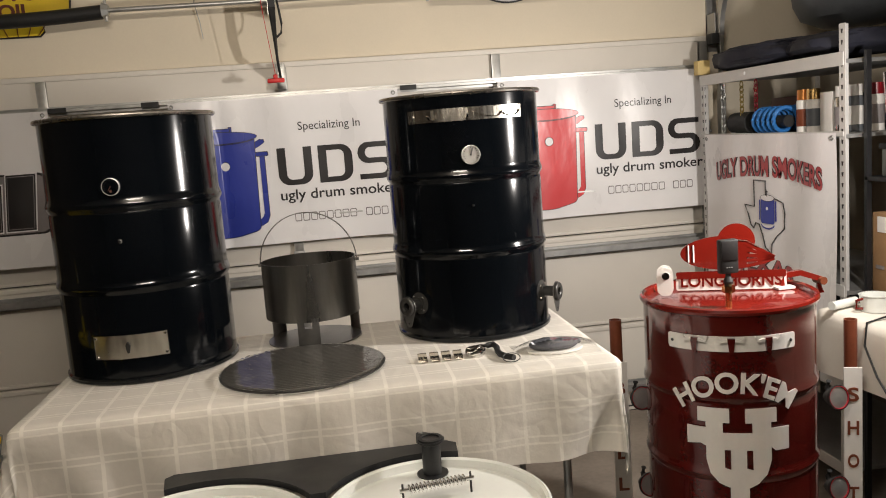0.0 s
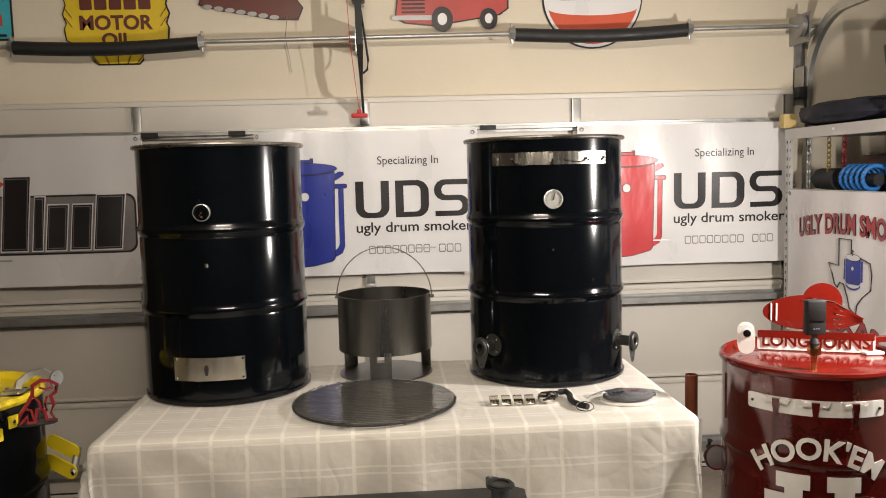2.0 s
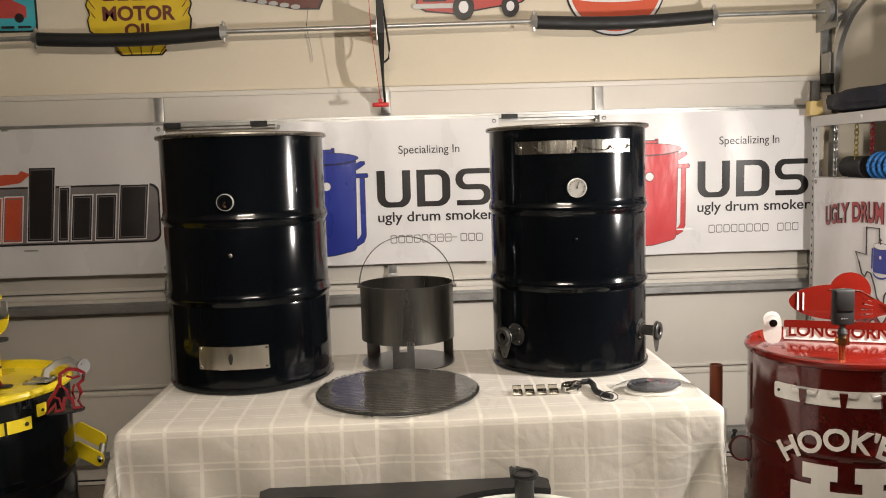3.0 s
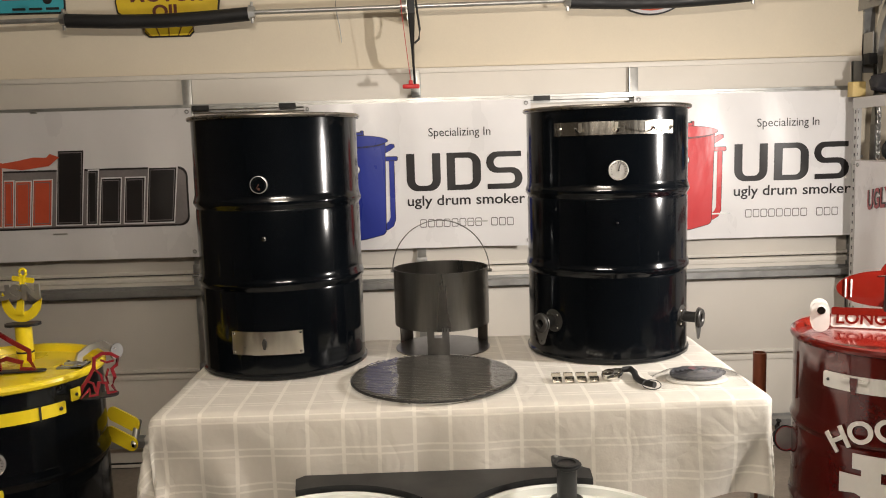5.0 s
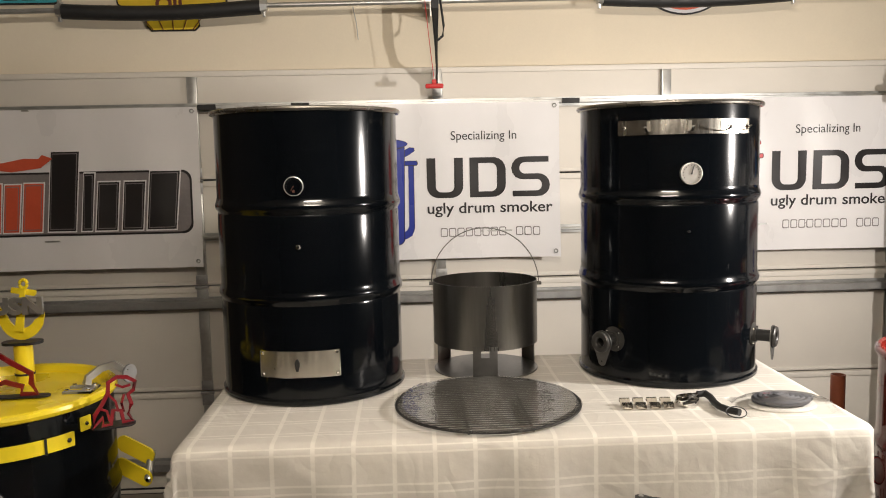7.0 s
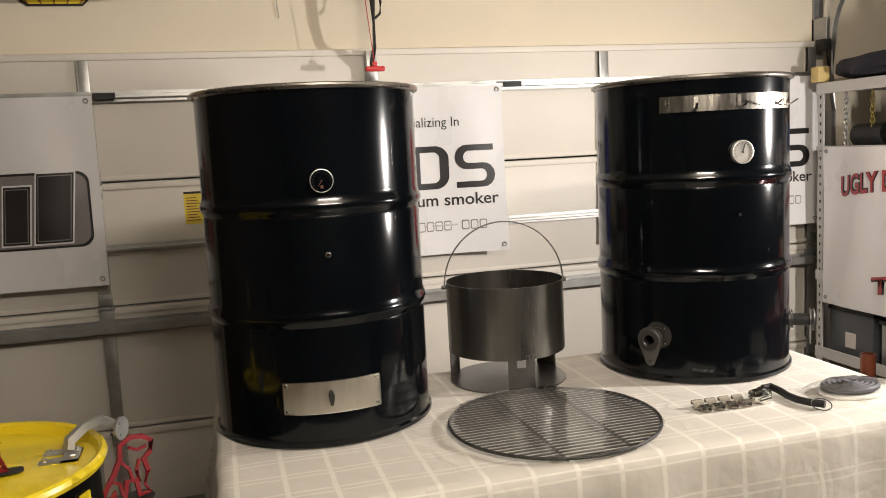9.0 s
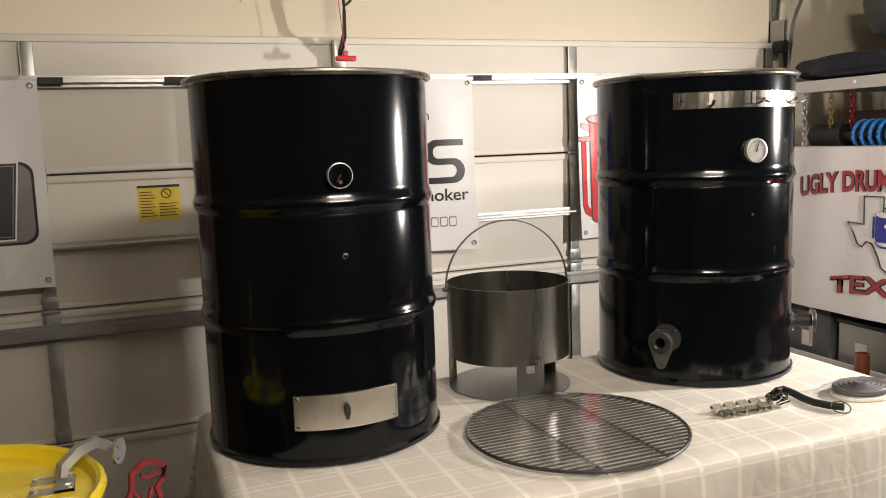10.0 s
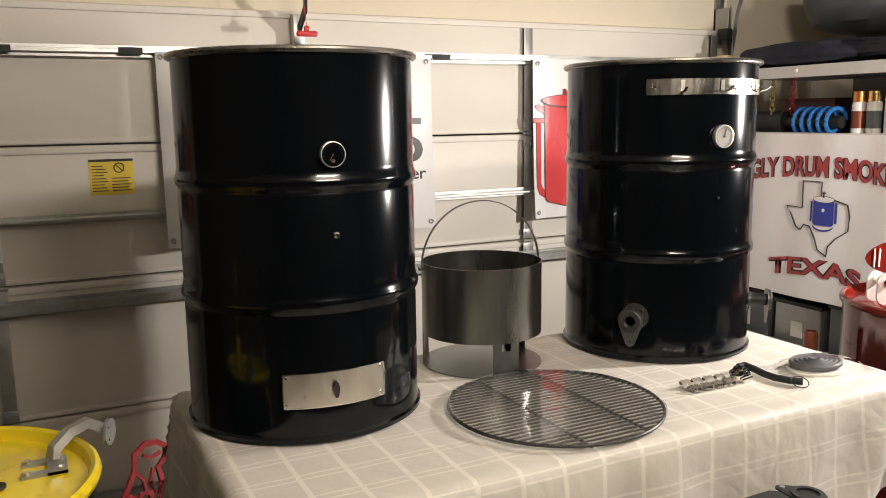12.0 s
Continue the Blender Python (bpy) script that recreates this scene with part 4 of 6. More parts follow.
def torsion_bar():
    t = thing("torsion_bar", (0, 1.8, 2.24), "galvanized garage door torsion shaft with black-sleeved springs", "torsion bar")
    part("shaft", add_rod(bmesh.new(), (-2.75, 1.8, shaft_z(-2.75)), (2.50, 1.8, shaft_z(2.5)), 0.0127, 14), M["galvanized"], t)
    for a, b in ((-1.90, -0.95), (0.735, 1.69)):
        pts = [(a + (b - a) * k / 20, 1.8, shaft_z(a + (b - a) * k / 20) - 0.018 * math.sin(math.pi * k / 20) - 0.006) for k in range(21)]
        sleeve = part("spring_sleeve", add_tube(bmesh.new(), pts, 0.036, 16), M["rubber"], t, "black spring sleeve")
        for x, s in ((a, -1), (b, 1)):
            cone = bmesh.new()
            add_rod(cone, (x, 1.8, shaft_z(x)), (x + s * 0.03, 1.8, shaft_z(x)), 0.042, 8, 0.030)
            add_box(cone, x + s * 0.008, 1.79, shaft_z(x) - 0.055, x + s * 0.022, 1.81, shaft_z(x) + 0.055, 0.003)
            part("winding_cone", cone, M["galvanized"], sleeve, "galvanized winding cone")
    centre = bmesh.new()
    add_box(centre, -0.125, 1.76, 2.17, -0.118, 1.97, 2.33)
    add_rod(centre, (-0.16, 1.8, shaft_z(-0.1)), (-0.09, 1.8, shaft_z(-0.1)), 0.034, 16)
    part("centre_bracket", centre, M["galvanized"], t, "galvanized centre bearing bracket")
    for x in (-2.66, 2.36):
        e = bmesh.new()
        add_box(e, x - 0.003, 1.74, shaft_z(x) - 0.09, x + 0.003, 1.968, shaft_z(x) + 0.07)
        add_rod(e, (x - 0.035, 1.8, shaft_z(x)), (x - 0.012, 1.8, shaft_z(x)), 0.058, 24)
        add_rod(e, (x - 0.042, 1.8, shaft_z(x)), (x - 0.035, 1.8, shaft_z(x)), 0.066, 24)
        add_rod(e, (x - 0.008, 1.8, shaft_z(x)), (x + 0.02, 1.8, shaft_z(x)), 0.030, 16)
        part("cable_drum", e, M["galv_dull"], t, "grey cable drum and end bracket")


def door_opener():
    t = thing("door_opener", (-0.1, 1.5, 2.5), "garage door opener rail with black arm and red release handle", "door opener")
    part("rail", add_box(bmesh.new(), -0.125, -1.9, 2.50, -0.085, 1.93, 2.54, 0.004), M["galv_dull"], t, "steel rail")
    part("header_bracket", add_box(bmesh.new(), -0.135, 1.92, 2.44, -0.075, 1.968, 2.58, 0.003), M["galvanized"], t)
    part("trolley", add_box(bmesh.new(), -0.14, 1.68, 2.43, -0.07, 1.86, 2.50, 0.01), M["rubber"], t, "black trolley")
    arm = [(-0.105, 1.722, 2.45), (-0.102, 1.722, 2.20), (-0.100, 1.725, 2.02), (-0.098, 1.745, 1.93), (-0.096, 1.86, 1.85)]
    part("door_arm", add_tube(bmesh.new(), arm, 0.008, 4, flat=(0.011, 0.036)), M["rubber"], t, "black door arm")
    chain = [(-0.09, 1.76, 2.38), (-0.075, 1.75, 2.25), (-0.06, 1.745, 2.12), (-0.066, 1.74, 2.07), (-0.09, 1.745, 2.05)]
    part("loose_cable", add_tube(bmesh.new(), chain, 0.006, 6), M["rubber"], t, "loose black cable")
    part("door_bracket", add_box(bmesh.new(), -0.118, 1.855, 1.790, -0.070, 1.900, 1.925, 0.003), M["galvanized"], t)
    cord = [(-0.160, 1.66, 2.46), (-0.150, 1.67, 2.20), (-0.125, 1.68, 1.95), (-0.114, 1.681, 1.850)]
    part("release_cord", add_tube(bmesh.new(), cord, 0.0018, 5), M["red_handle"], t, "thin red cord")
    grip = bmesh.new()
    add_box(grip, -0.158, 1.670, 1.813, -0.070, 1.692, 1.836, 0.007)
    add_box(grip, -0.126, 1.674, 1.833, -0.104, 1.689, 1.856, 0.004)
    part("release_handle", grip, M["red_handle"], t, "red pull handle")


def door_track(x, s):
    t = thing("door_track", (x, 1.85, FLOOR), "galvanized curved garage door track with flag bracket", "door track", "garage door tracks")
    pts = [(x, 1.86, FLOOR + (1.93 - FLOOR) * k / 6) for k in range(7)]
    pts += [(x, 1.86 - 0.40 * (1 - math.cos(a)), 1.93 + 0.40 * math.sin(a)) for a in [math.pi / 2 * k / 10 for k in range(1, 11)]]
    pts += [(x, 1.2, 2.335), (x, -0.6, 2.36)]
    part("rail", add_tube(bmesh.new(), pts, 0.02, 4, flat=(0.028, 0.052)), M["galvanized"], t)
    flag = bmesh.new()
    add_box(flag, x - 0.03 * s, 1.955, 1.85, x + 0.03 * s, 1.968, 2.32)
    add_box(flag, x - 0.03 * s, 1.86, 1.90, x - 0.024 * s, 1.968, 2.06)
    part("flag_bracket", flag, M["galv_dull"], t, "galvanized flag bracket")
    brace = add_tube(bmesh.new(), [(x, 1.93, 2.20), (x, 1.55, 2.315)], 0.01, 4, flat=(0.03, 0.006))
    part("brace", brace, M["galv_dull"], t)
    part("roller_bracket", add_box(bmesh.new(), x - 0.06 * s, 1.84, 1.885, x + 0.005 * s, 1.905, 1.945, 0.004), M["rubber"], t, "dark top roller bracket")


torsion_bar()
door_opener()
door_track(2.415, 1)
door_track(-2.68, -1)


# ---- wall signs on the header ----
def wall_sign(name, label, outline, mat, z):
    s = thing(name, (sum(p[0] for p in outline) / len(outline), 1.965, z), label, "sign")
    edge = part("edge", add_plate(bmesh.new(), outline, 0.006, Matrix.Translation((0, 1.964, 0))), M["ink"], s, "dark edge", False)
    part("face", add_plate(bmesh.new(), inset(outline, 0.009), 0.006, Matrix.Translation((0, 1.960, 0))), M[mat], s, "", False)
    return s


def flat_part(s, name, outline, mat, y, label=""):
    return part(name, add_plate(bmesh.new(), outline, 0.002, Matrix.Translation((0, y, 0))), M[mat], s, label, False)


def shell_sign():
    half = [(0.11, 2.145), (0.135, 2.17), (0.125, 2.215), (0.21, 2.235), (0.275, 2.28), (0.283, 2.34), (0.270, 2.37), (0.288, 2.42), (0.27, 2.47), (0.285, 2.53), (0.25, 2.60), (0.17, 2.66), (0.08, 2.69)]
    c = -1.420
    out = [(c + x, z) for x, z in half] + [(c - x, z) for x, z in half[::-1]]
    s = wall_sign("oil_sign", "yellow scalloped enamel motor oil sign with brown lettering", out, "sign_yellow", 2.145)
    for k, (text, x0, x1, z0, z1) in enumerate((("MOTOR", -0.195, 0.195, 2.332, 2.412), ("OIL", -0.082, 0.082, 2.245, 2.318))):
        part("lettering", add_text(bmesh.new(), text, c + x0, z0, c + x1, z1, 0.002, 0.03), M["sign_brown"], s, "brown lettering", False, Matrix.Translation((0, 1.955, 0)))
    for k in range(5):
        flat_part(s, "lettering_bar", rounded(c - 0.19 + 0.078 * k, 2.44, c - 0.125 + 0.078 * k, 2.53, 0.008), "sign_brown", 1.9555)
    for k in range(-2, 3):
        a = (c + 0.05 * k, 2.152)
        b = (c + 0.085 * k, 2.24)
        part("rib", add_tube(bmesh.new(), [(a[0], 1.9555, a[1]), (b[0], 1.9555, b[1])], 0.0025, 4), M["sign_brown"], s)
        if k:
            q = c + (0.235 if k > 0 else -0.235)
            part("rib", add_tube(bmesh.new(), [(q, 1.9555, 2.30 + 0.05 * abs(k)), (q + 0.035 * (1 if k > 0 else -1), 1.9555, 2.35 + 0.05 * abs(k))], 0.0025, 4), M["sign_brown"], s)


def round_sign():
    c, z = 1.207, 2.478
    s = wall_sign("round_sign", "round white and orange enamel station sign", arc(c, z, 0.287, 0, 360, 48)[:-1], "vinyl", z - 0.287)
    low = arc(c, z, 0.262, 195, 345, 24)
    flat_part(s, "orange_field", low + arc(c, z - 0.068, 0.250, 0, -180, 16, 0.035)[::-1][1:-1][::-1], "ink_orange", 1.9555, "orange lower field")
    for k, (x0, w, a, b) in enumerate(((-0.20, 0.12, 2.46, 2.62), (-0.065, 0.09, 2.46, 2.56), (0.04, 0.045, 2.46, 2.64), (0.10, 0.08, 2.46, 2.64))):
        flat_part(s, "emblem_bar", rounded(c + x0, a, c + x0 + w, b, 0.02), "ink_blue", 1.9545)


def truck_sign():
    c = 0.40
    out = [(c - 0.31, 2.375), (c - 0.255, 2.345), (c - 0.06, 2.325), (c + 0.02, 2.345), (c + 0.28, 2.385), (c + 0.33, 2.42), (c + 0.33, 2.52), (c + 0.10, 2.53), (c + 0.06, 2.66), (c - 0.10, 2.66), (c - 0.16, 2.55), (c - 0.29, 2.53)]
    s = wall_sign("truck_sign", "cut-out red vintage truck metal wall sign", out, "sign_truck", 2.32)
    flat_part(s, "bumper", rounded(c - 0.325, 2.362, c - 0.09, 2.388, 0.01), "galv_dull", 1.9545, "grey bumper")
    for k in range(4):
        flat_part(s, "grille_bar", rounded(c - 0.27, 2.400 + 0.022 * k, c - 0.14, 2.411 + 0.022 * k, 0.003), "ink", 1.9545)
    for x, r in ((-0.045, 0.060), (0.215, 0.050)):
        w = part("wheel", add_plate(bmesh.new(), arc(c + x, 2.365, r, 0, 360, 24, r * 1.15)[:-1], 0.004, Matrix.Translation((0, 1.951, 0))), M["ink"], s, "black wheel", False)
        part("hub", add_plate(bmesh.new(), arc(c + x, 2.365, r * 0.45, 0, 360, 16, r * 0.55)[:-1], 0.002, Matrix.Translation((0, 1.947, 0))), M["vinyl"], w, "", False)


def corner_sign():
    out = rounded(-2.45, 2.285, -1.968, 2.66, 0.03)
    s = wall_sign("car_sign", "turquoise metal wall sign with a printed car", out, "sign_cyan", 2.285)
    flat_part(s, "printed_car", [(-2.3, 2.36), (-2.02, 2.36), (-2.02, 2.42), (-2.1, 2.46), (-2.3, 2.46)], "sign_truck", 1.9555)
    flat_part(s, "printed_wheel", arc(-2.06, 2.36, 0.025, 0, 360, 16)[:-1], "ink", 1.9545)
    for k in range(3):
        flat_part(s, "print_bar", rounded(-2.25 + 0.09 * k, 2.305, -2.18 + 0.09 * k, 2.318, 0.003), "ink", 1.9545)


def feather_sign():
    out = [(-0.98, 2.46), (-0.86, 2.425), (-0.70, 2.40), (-0.58, 2.375), (-0.44, 2.372), (-0.41, 2.44), (-0.50, 2.56), (-0.75, 2.62), (-0.95, 2.56)]
    s = wall_sign("shield_sign", "dark red and bronze cut-out metal wall sign", out, "sign_brown", 2.37)
    for k in range(7):
        x = -0.93 + 0.06 * k
        flat_part(s, "plume", arc(x, 2.448 - 0.010 * k, 0.026, 0, 360, 12, 0.013)[:-1], "galv_dull", 1.9555)
    cords = add_tube(bmesh.new(), [(-0.50, 1.950, 2.39), (-0.515, 1.952, 2.28), (-0.495, 1.955, 2.17), (-0.488, 1.957, 2.09)], 0.0025, 5)
    part("hanging_string", cords, M["galv_dull"], s, "thin hanging string")


shell_sign()
round_sign()
truck_sign()
corner_sign()
feather_sign()


# ---- show drums on the floor ----
def caster_dolly(x, y, top, group=""):
    t = thing("drum_dolly", (x, y, FLOOR), "black steel drum dolly on swivel casters", "dolly", "drum dollies")
    at = Matrix.Translation((x, y, 0))
    part("ring", add_lathe(bmesh.new(), [(0.20, top - 0.03), (0.285, top - 0.03), (0.285, top), (0.20, top)], 48, closed=True), M["black_metal"], t, "", True, at)
    part("cross_bar", add_box(bmesh.new(), -0.21, -0.02, top - 0.028, 0.21, 0.02, top - 0.004, 0.003), M["black_metal"], t, "", True, at)
    for k in range(4):
        a = radians(45 + 90 * k)
        c = (0.235 * math.cos(a), 0.235 * math.sin(a))
        w = 0.06
        fork = bmesh.new()
        add_rod(fork, (c[0], c[1], top - 0.03), (c[0], c[1], FLOOR + 0.11), 0.012, 10)
        add_box(fork, c[0] - 0.02, c[1] - 0.02, FLOOR + w, c[0] + 0.02, c[1] + 0.02, FLOOR + 0.12, 0.004)
        f = part("caster", fork, M["galv_dull"], t, "steel caster", True, at)
        part("wheel", add_rod(bmesh.new(), (c[0] - 0.012, c[1], FLOOR + w), (c[0] + 0.012, c[1], FLOOR + w), w, 20), M["rubber"], f, "black rubber wheel", True, at)


def lid(parent, here, mat, label, r=0.2855, z=0.876):
    profile = [(0, z - 0.012), (r - 0.05, z - 0.010), (r - 0.032, z - 0.016), (r - 0.012, z - 0.016), (r - 0.006, z + 0.004), (r + 0.002, z + 0.009), (r + 0.009, z + 0.005), (r + 0.012, z - 0.004), (r + 0.009, z - 0.013), (r + 0.002, z - 0.017)]
    return part("lid", add_lathe(bmesh.new(), profile, 96), mat, parent, label, True, here)


def bend(here, r, angle):
    """A rule that lays a flat (x, y, z) print on a drum, x = 0 at the given angle from the front."""
    def rule(c):
        a = radians(angle) + c.x / r
        q = r - c.y
        return here @ Vector((q * math.sin(a), -q * math.cos(a), c.z))
    return rule


def on_skin(parent, name, bm, mat, here, angle, lift, label=""):
    xs = [v.co.x for v in bm.verts]
    a, b = min(xs), max(xs)
    n = max(int((b - a) / 0.02), 1)
    for k in range(1, n):
        bmesh.ops.bisect_plane(bm, geom=bm.verts[:] + bm.edges[:] + bm.faces[:], plane_co=(a + (b - a) * k / n, 0, 0), plane_no=(1, 0, 0))
    warp(bm, bend(here, 0.2855 + lift, angle))
    return part(name, bm, mat, parent, label, False)


def small_flood(parent, m, lens):
    """A small black lamp head on a ball joint and brass stem; m is the foot of its stem."""
    stem = part("brass_stem", add_rod(add_rod(bmesh.new(), (0, 0, -0.085 if m.translation.x < 0 else -0.034), (0, 0, 0.03), 0.010, 12), (0, 0, 0.016), (0, 0, 0.038), 0.021, 6), M["brass"], parent, "brass pipe stem", True, m)
    ball = add_lathe(bmesh.new(), [(0, 0.036), (0.011, 0.038), (0.016, 0.052), (0.011, 0.066), (0.008, 0.072), (0.010, 0.085), (0, 0.085)], 16)
    part("ball_joint", ball, M["rubber"], stem, "black ball joint", True, m)
    head = part("lamp_head", add_box(bmesh.new(), -0.032, -0.014, 0.080, 0.032, 0.014, 0.192, 0.005), M["rubber"], parent, "black rectangular lamp head", True, m)
    part("lens", add_box(bmesh.new(), -0.029, -0.017, 0.124, 0.029, -0.0135, 0.188, 0.002), M[lens], head, "flat lamp lens", True, m)
    for k in range(3):
        part("print_bar", add_box(bmesh.new(), -0.012 + 0.008 * k, -0.0152, 0.099, -0.007 + 0.008 * k, -0.0140, 0.102), M["galv_dull"], head, "", False, m)
    return head


def round_light(parent, at, ring_mat):
    """A round spot lamp that faces the camera side."""
    m = Matrix.Translation(at) @ pose(0, 0, 0, 78, 0, 8)
    shell = add_lathe(bmesh.new(), [(0, -0.045), (0.022, -0.045), (0.038, -0.01), (0.044, 0.000), (0.0445, 0.008), (0.041, 0.009), (0.040, 0.0015), (0, 0.0015)], 28)
    s = part("spot_lamp", shell, M["rubber"], parent, "round black spot lamp", True, m)
    part("trim_ring", add_lathe(bmesh.new(), [(0.0385, 0.002), (0.0405, 0.002), (0.0405, 0.009), (0.0385, 0.009)], 28, closed=True), M[ring_mat], s, "anodised red trim ring", True, m)
    part("lens", add_lathe(bmesh.new(), [(0, 0.008), (0.020, 0.007), (0.038, 0.004), (0.038, 0.002), (0, 0.002)], 24), M["galv_dull"], s, "dulled faceted lens", True, m)
    stalk = add_tube(bmesh.new(), [Vector(at) + Vector(p) for p in ((0, 0.045, 0.0), (0, 0.06, 0.02), (0.0, 0.05, 0.045))], 0.010, 6)
    part("mount", stalk, M["rubber"], s)


def red_drum():
    at = (1.431, -0.058, 0.0)
    d, here = drum("smoker_drum", at, M["red_lacquer"], "candy red lacquered drum smoker with white cut-out lettering", 0.872, "drum smoker")
    lid(d, here, M["red_bright"], "polished red lid", z=0.868)
    # white band with three small horned heads
    band = on_skin(d, "band", add_plate(bmesh.new(), rounded(-0.212, 0.738, 0.212, 0.788, 0.008), 0.003), M["white_paint"], here, -25.3, 0.003, "white painted band")
    for k in (-1, 0, 1):
        u = 0.115 * k
        on_skin(band, "horned_head", add_plate(bmesh.new(), [(u - 0.012, 0.784), (u - 0.009, 0.757), (u - 0.006, 0.734), (u + 0.006, 0.734), (u + 0.009, 0.757), (u + 0.012, 0.784)], 0.010), M["red_lacquer"], here, -25.3, 0.012, "dark red head shape")
        for s in (-1, 1):
            horn = [(u + s * 0.012, 0.774), (u + s * 0.034, 0.770), (u + s * 0.044, 0.790), (u + s * 0.040, 0.792), (u + s * 0.031, 0.779), (u + s * 0.012, 0.784)]
            on_skin(band, "horn", add_plate(bmesh.new(), horn if s > 0 else horn[::-1], 0.006), M["white_paint"], here, -25.3, 0.016, "pale horn")
    for u in (-0.195, 0.195):
        part("screw", stud(bmesh.new(), here @ pose(0, 0, 0.763, 0, 0, -25.3 + math.degrees(u / 0.29)) @ Matrix.Translation((0, -0.2905, 0)), 0.005, 0.004), M["black_metal"], band)
    words = add_text(bmesh.new(), "HOOK'EM", -0.200, 0.0, 0.200, 0.074, 0.003, 0.025)

    def arch(c):
        a = c.x / 0.30
        q = 0.30 + c.z
        return Vector((q * math.sin(a) * 0.92, c.y, 0.602 - 0.30 + q * math.cos(a)))

    warp(words, arch)
    on_skin(d, "lettering", words, M["white_paint"], here, -23.5, 0.0095, "white arched cut-out lettering")
    k = 0.001044
    trace = [(292, 572), (388, 572), (388, 618), (368, 618), (368, 650), (455, 650), (455, 618), (434, 618), (434, 572), (530, 572), (530, 618), (512, 618), (512, 637), (572, 637), (572, 710), (525, 710), (512, 697), (512, 740), (498, 785), (470, 815), (443, 828), (443, 930), (470, 950), (355, 950), (387, 930), (387, 828), (355, 815), (328, 785), (317, 740), (317, 697), (300, 690), (257, 697), (257, 637), (317, 637), (317, 618), (292, 618)]
    outline = [((x - 412) * k, 0.552 - (y - 572) * k) for x, y in trace]
    crest = on_skin(d, "crest", add_plate(bmesh.new(), outline[::-1], 0.003), M["white_paint"], here, -22.7, 0.0095, "plain white cut-out crest")
    for x0, x1 in ((372, 390), (437, 455)):
        on_skin(crest, "crest_slot", add_plate(bmesh.new(), [((x0 - 412) * k, 0.552 - 133 * k), ((x1 - 412) * k, 0.552 - 133 * k), ((x1 - 412) * k, 0.552 - 196 * k), ((x0 - 412) * k, 0.552 - 190 * k)], 0.002), M["red_lacquer"], here, -22.7, 0.0125)
    # on the lid
    clamp = part("clamp", add_plate(bmesh.new(), rounded(-0.028, 0.0, 0.028, 0.100, 0.027), 0.006, Matrix.Translation((1.232, 0.00, 0.868)) @ pose(0, 0, 0, 0, 0, -20)), M["white_paint"], d, "white clamp bracket", False)
    part("clamp_plate", add_plate(bmesh.new(), rounded(-0.028, 0.0, 0.028, 0.100, 0.027), 0.006, Matrix.Translation((1.252, 0.050, 0.868)) @ pose(0, 0, 0, 0, 0, -20)), M["white_paint"], clamp, "", False)
    part("clamp_bolt", add_rod(bmesh.new(), (1.230, -0.010, 0.940), (1.256, 0.060, 0.940), 0.013, 12), M["chrome"], clamp, "chrome bolt")
    turned = Matrix.Translation((1.49, 0.03, 0)) @ pose(0, 0, 0, 0, 0, -22) @ Matrix.Translation((-1.49, -0.03, 0))
    board = part("name_plate", add_plate(bmesh.new(), rounded(1.303, 0.860, 1.680, 0.928, 0.008), 0.004, Matrix.Translation((0, 0.03, 0))), M["white_paint"], d, "white standing plate with cut-out letters", False, turned)
    part("top_band", add_plate(bmesh.new(), rounded(1.304, 0.903, 1.679, 0.929, 0.006), 0.002, Matrix.Translation((0, 0.0255, 0))), M["red_bright"], board, "red top band", False, turned)
    part("lettering", add_text(bmesh.new(), "LONGHORNS", 1.320, 0.872, 1.664, 0.916, 0.002, 0.02), M["red_bright"], board, "red cut-out lettering", False, turned @ Matrix.Translation((0, 0.0262, 0)))
    # a ball of cut sheet: solid near half, open swooping strips on the far half
    shape = [(1.490 + 0.165 * math.cos(b), 0.980 + 0.064 * math.sin(b)) for b in [math.radians(65 + 5 * k) for k in range(47)]]
    ornament = part("ornament", add_plate(bmesh.new(), shape, 0.004, Matrix.Translation((0, 0.12, 0))), M["red_bright"], d, "red cut-out ball ornament", False, turned)
    for k in range(5):
        v = -0.052 + 0.026 * k
        strip_pts = [(1.470 + 0.046 * j, 0.12, 0.980 + v * (1 - 0.10 * j * j * 0.6) - 0.006 * j) for j in range(5)]
        part("swoosh", add_tube(bmesh.new(), strip_pts, 0.004, 4, flat=(0.004, 0.013)), M["red_bright"], ornament, "", True, turned)
    part("ornament_cap", add_plate(bmesh.new(), arc(1.524, 1.020, 0.066, 0, 360, 28)[:-1], 0.005, Matrix.Translation((0, 0.132, 0))), M["red_bright"], ornament, "", False, turned)
    for u in (-0.136, -0.118):
        seam = [(1.490 + u, 0.1165, 0.980 + 0.034 * math.sin(b)) for b in (-1.2, -0.6, 0, 0.6, 1.2)]
        part("seam", add_tube(bmesh.new(), seam, 0.003, 5), M["white_paint"], ornament, "", True, turned)
    # thin pale strip shaped as the glint along the ornament's upper edge
    part("glint_edge", add_tube(bmesh.new(), [(1.455, 0.1165, 1.024), (1.50, 0.1165, 1.030), (1.56, 0.1165, 1.022), (1.60, 0.1165, 0.998)], 0.0015, 5), M["satin_steel"], ornament, "pale strip modelled as a glint on the edge", True, turned)
    part("ornament_post", add_rod(bmesh.new(), (1.524, 0.115, 0.86), (1.524, 0.115, 0.94), 0.020, 16), M["red_bright"], ornament)
    small_flood(d, Matrix.Translation((1.362, -0.205, 0.890)), "ink")
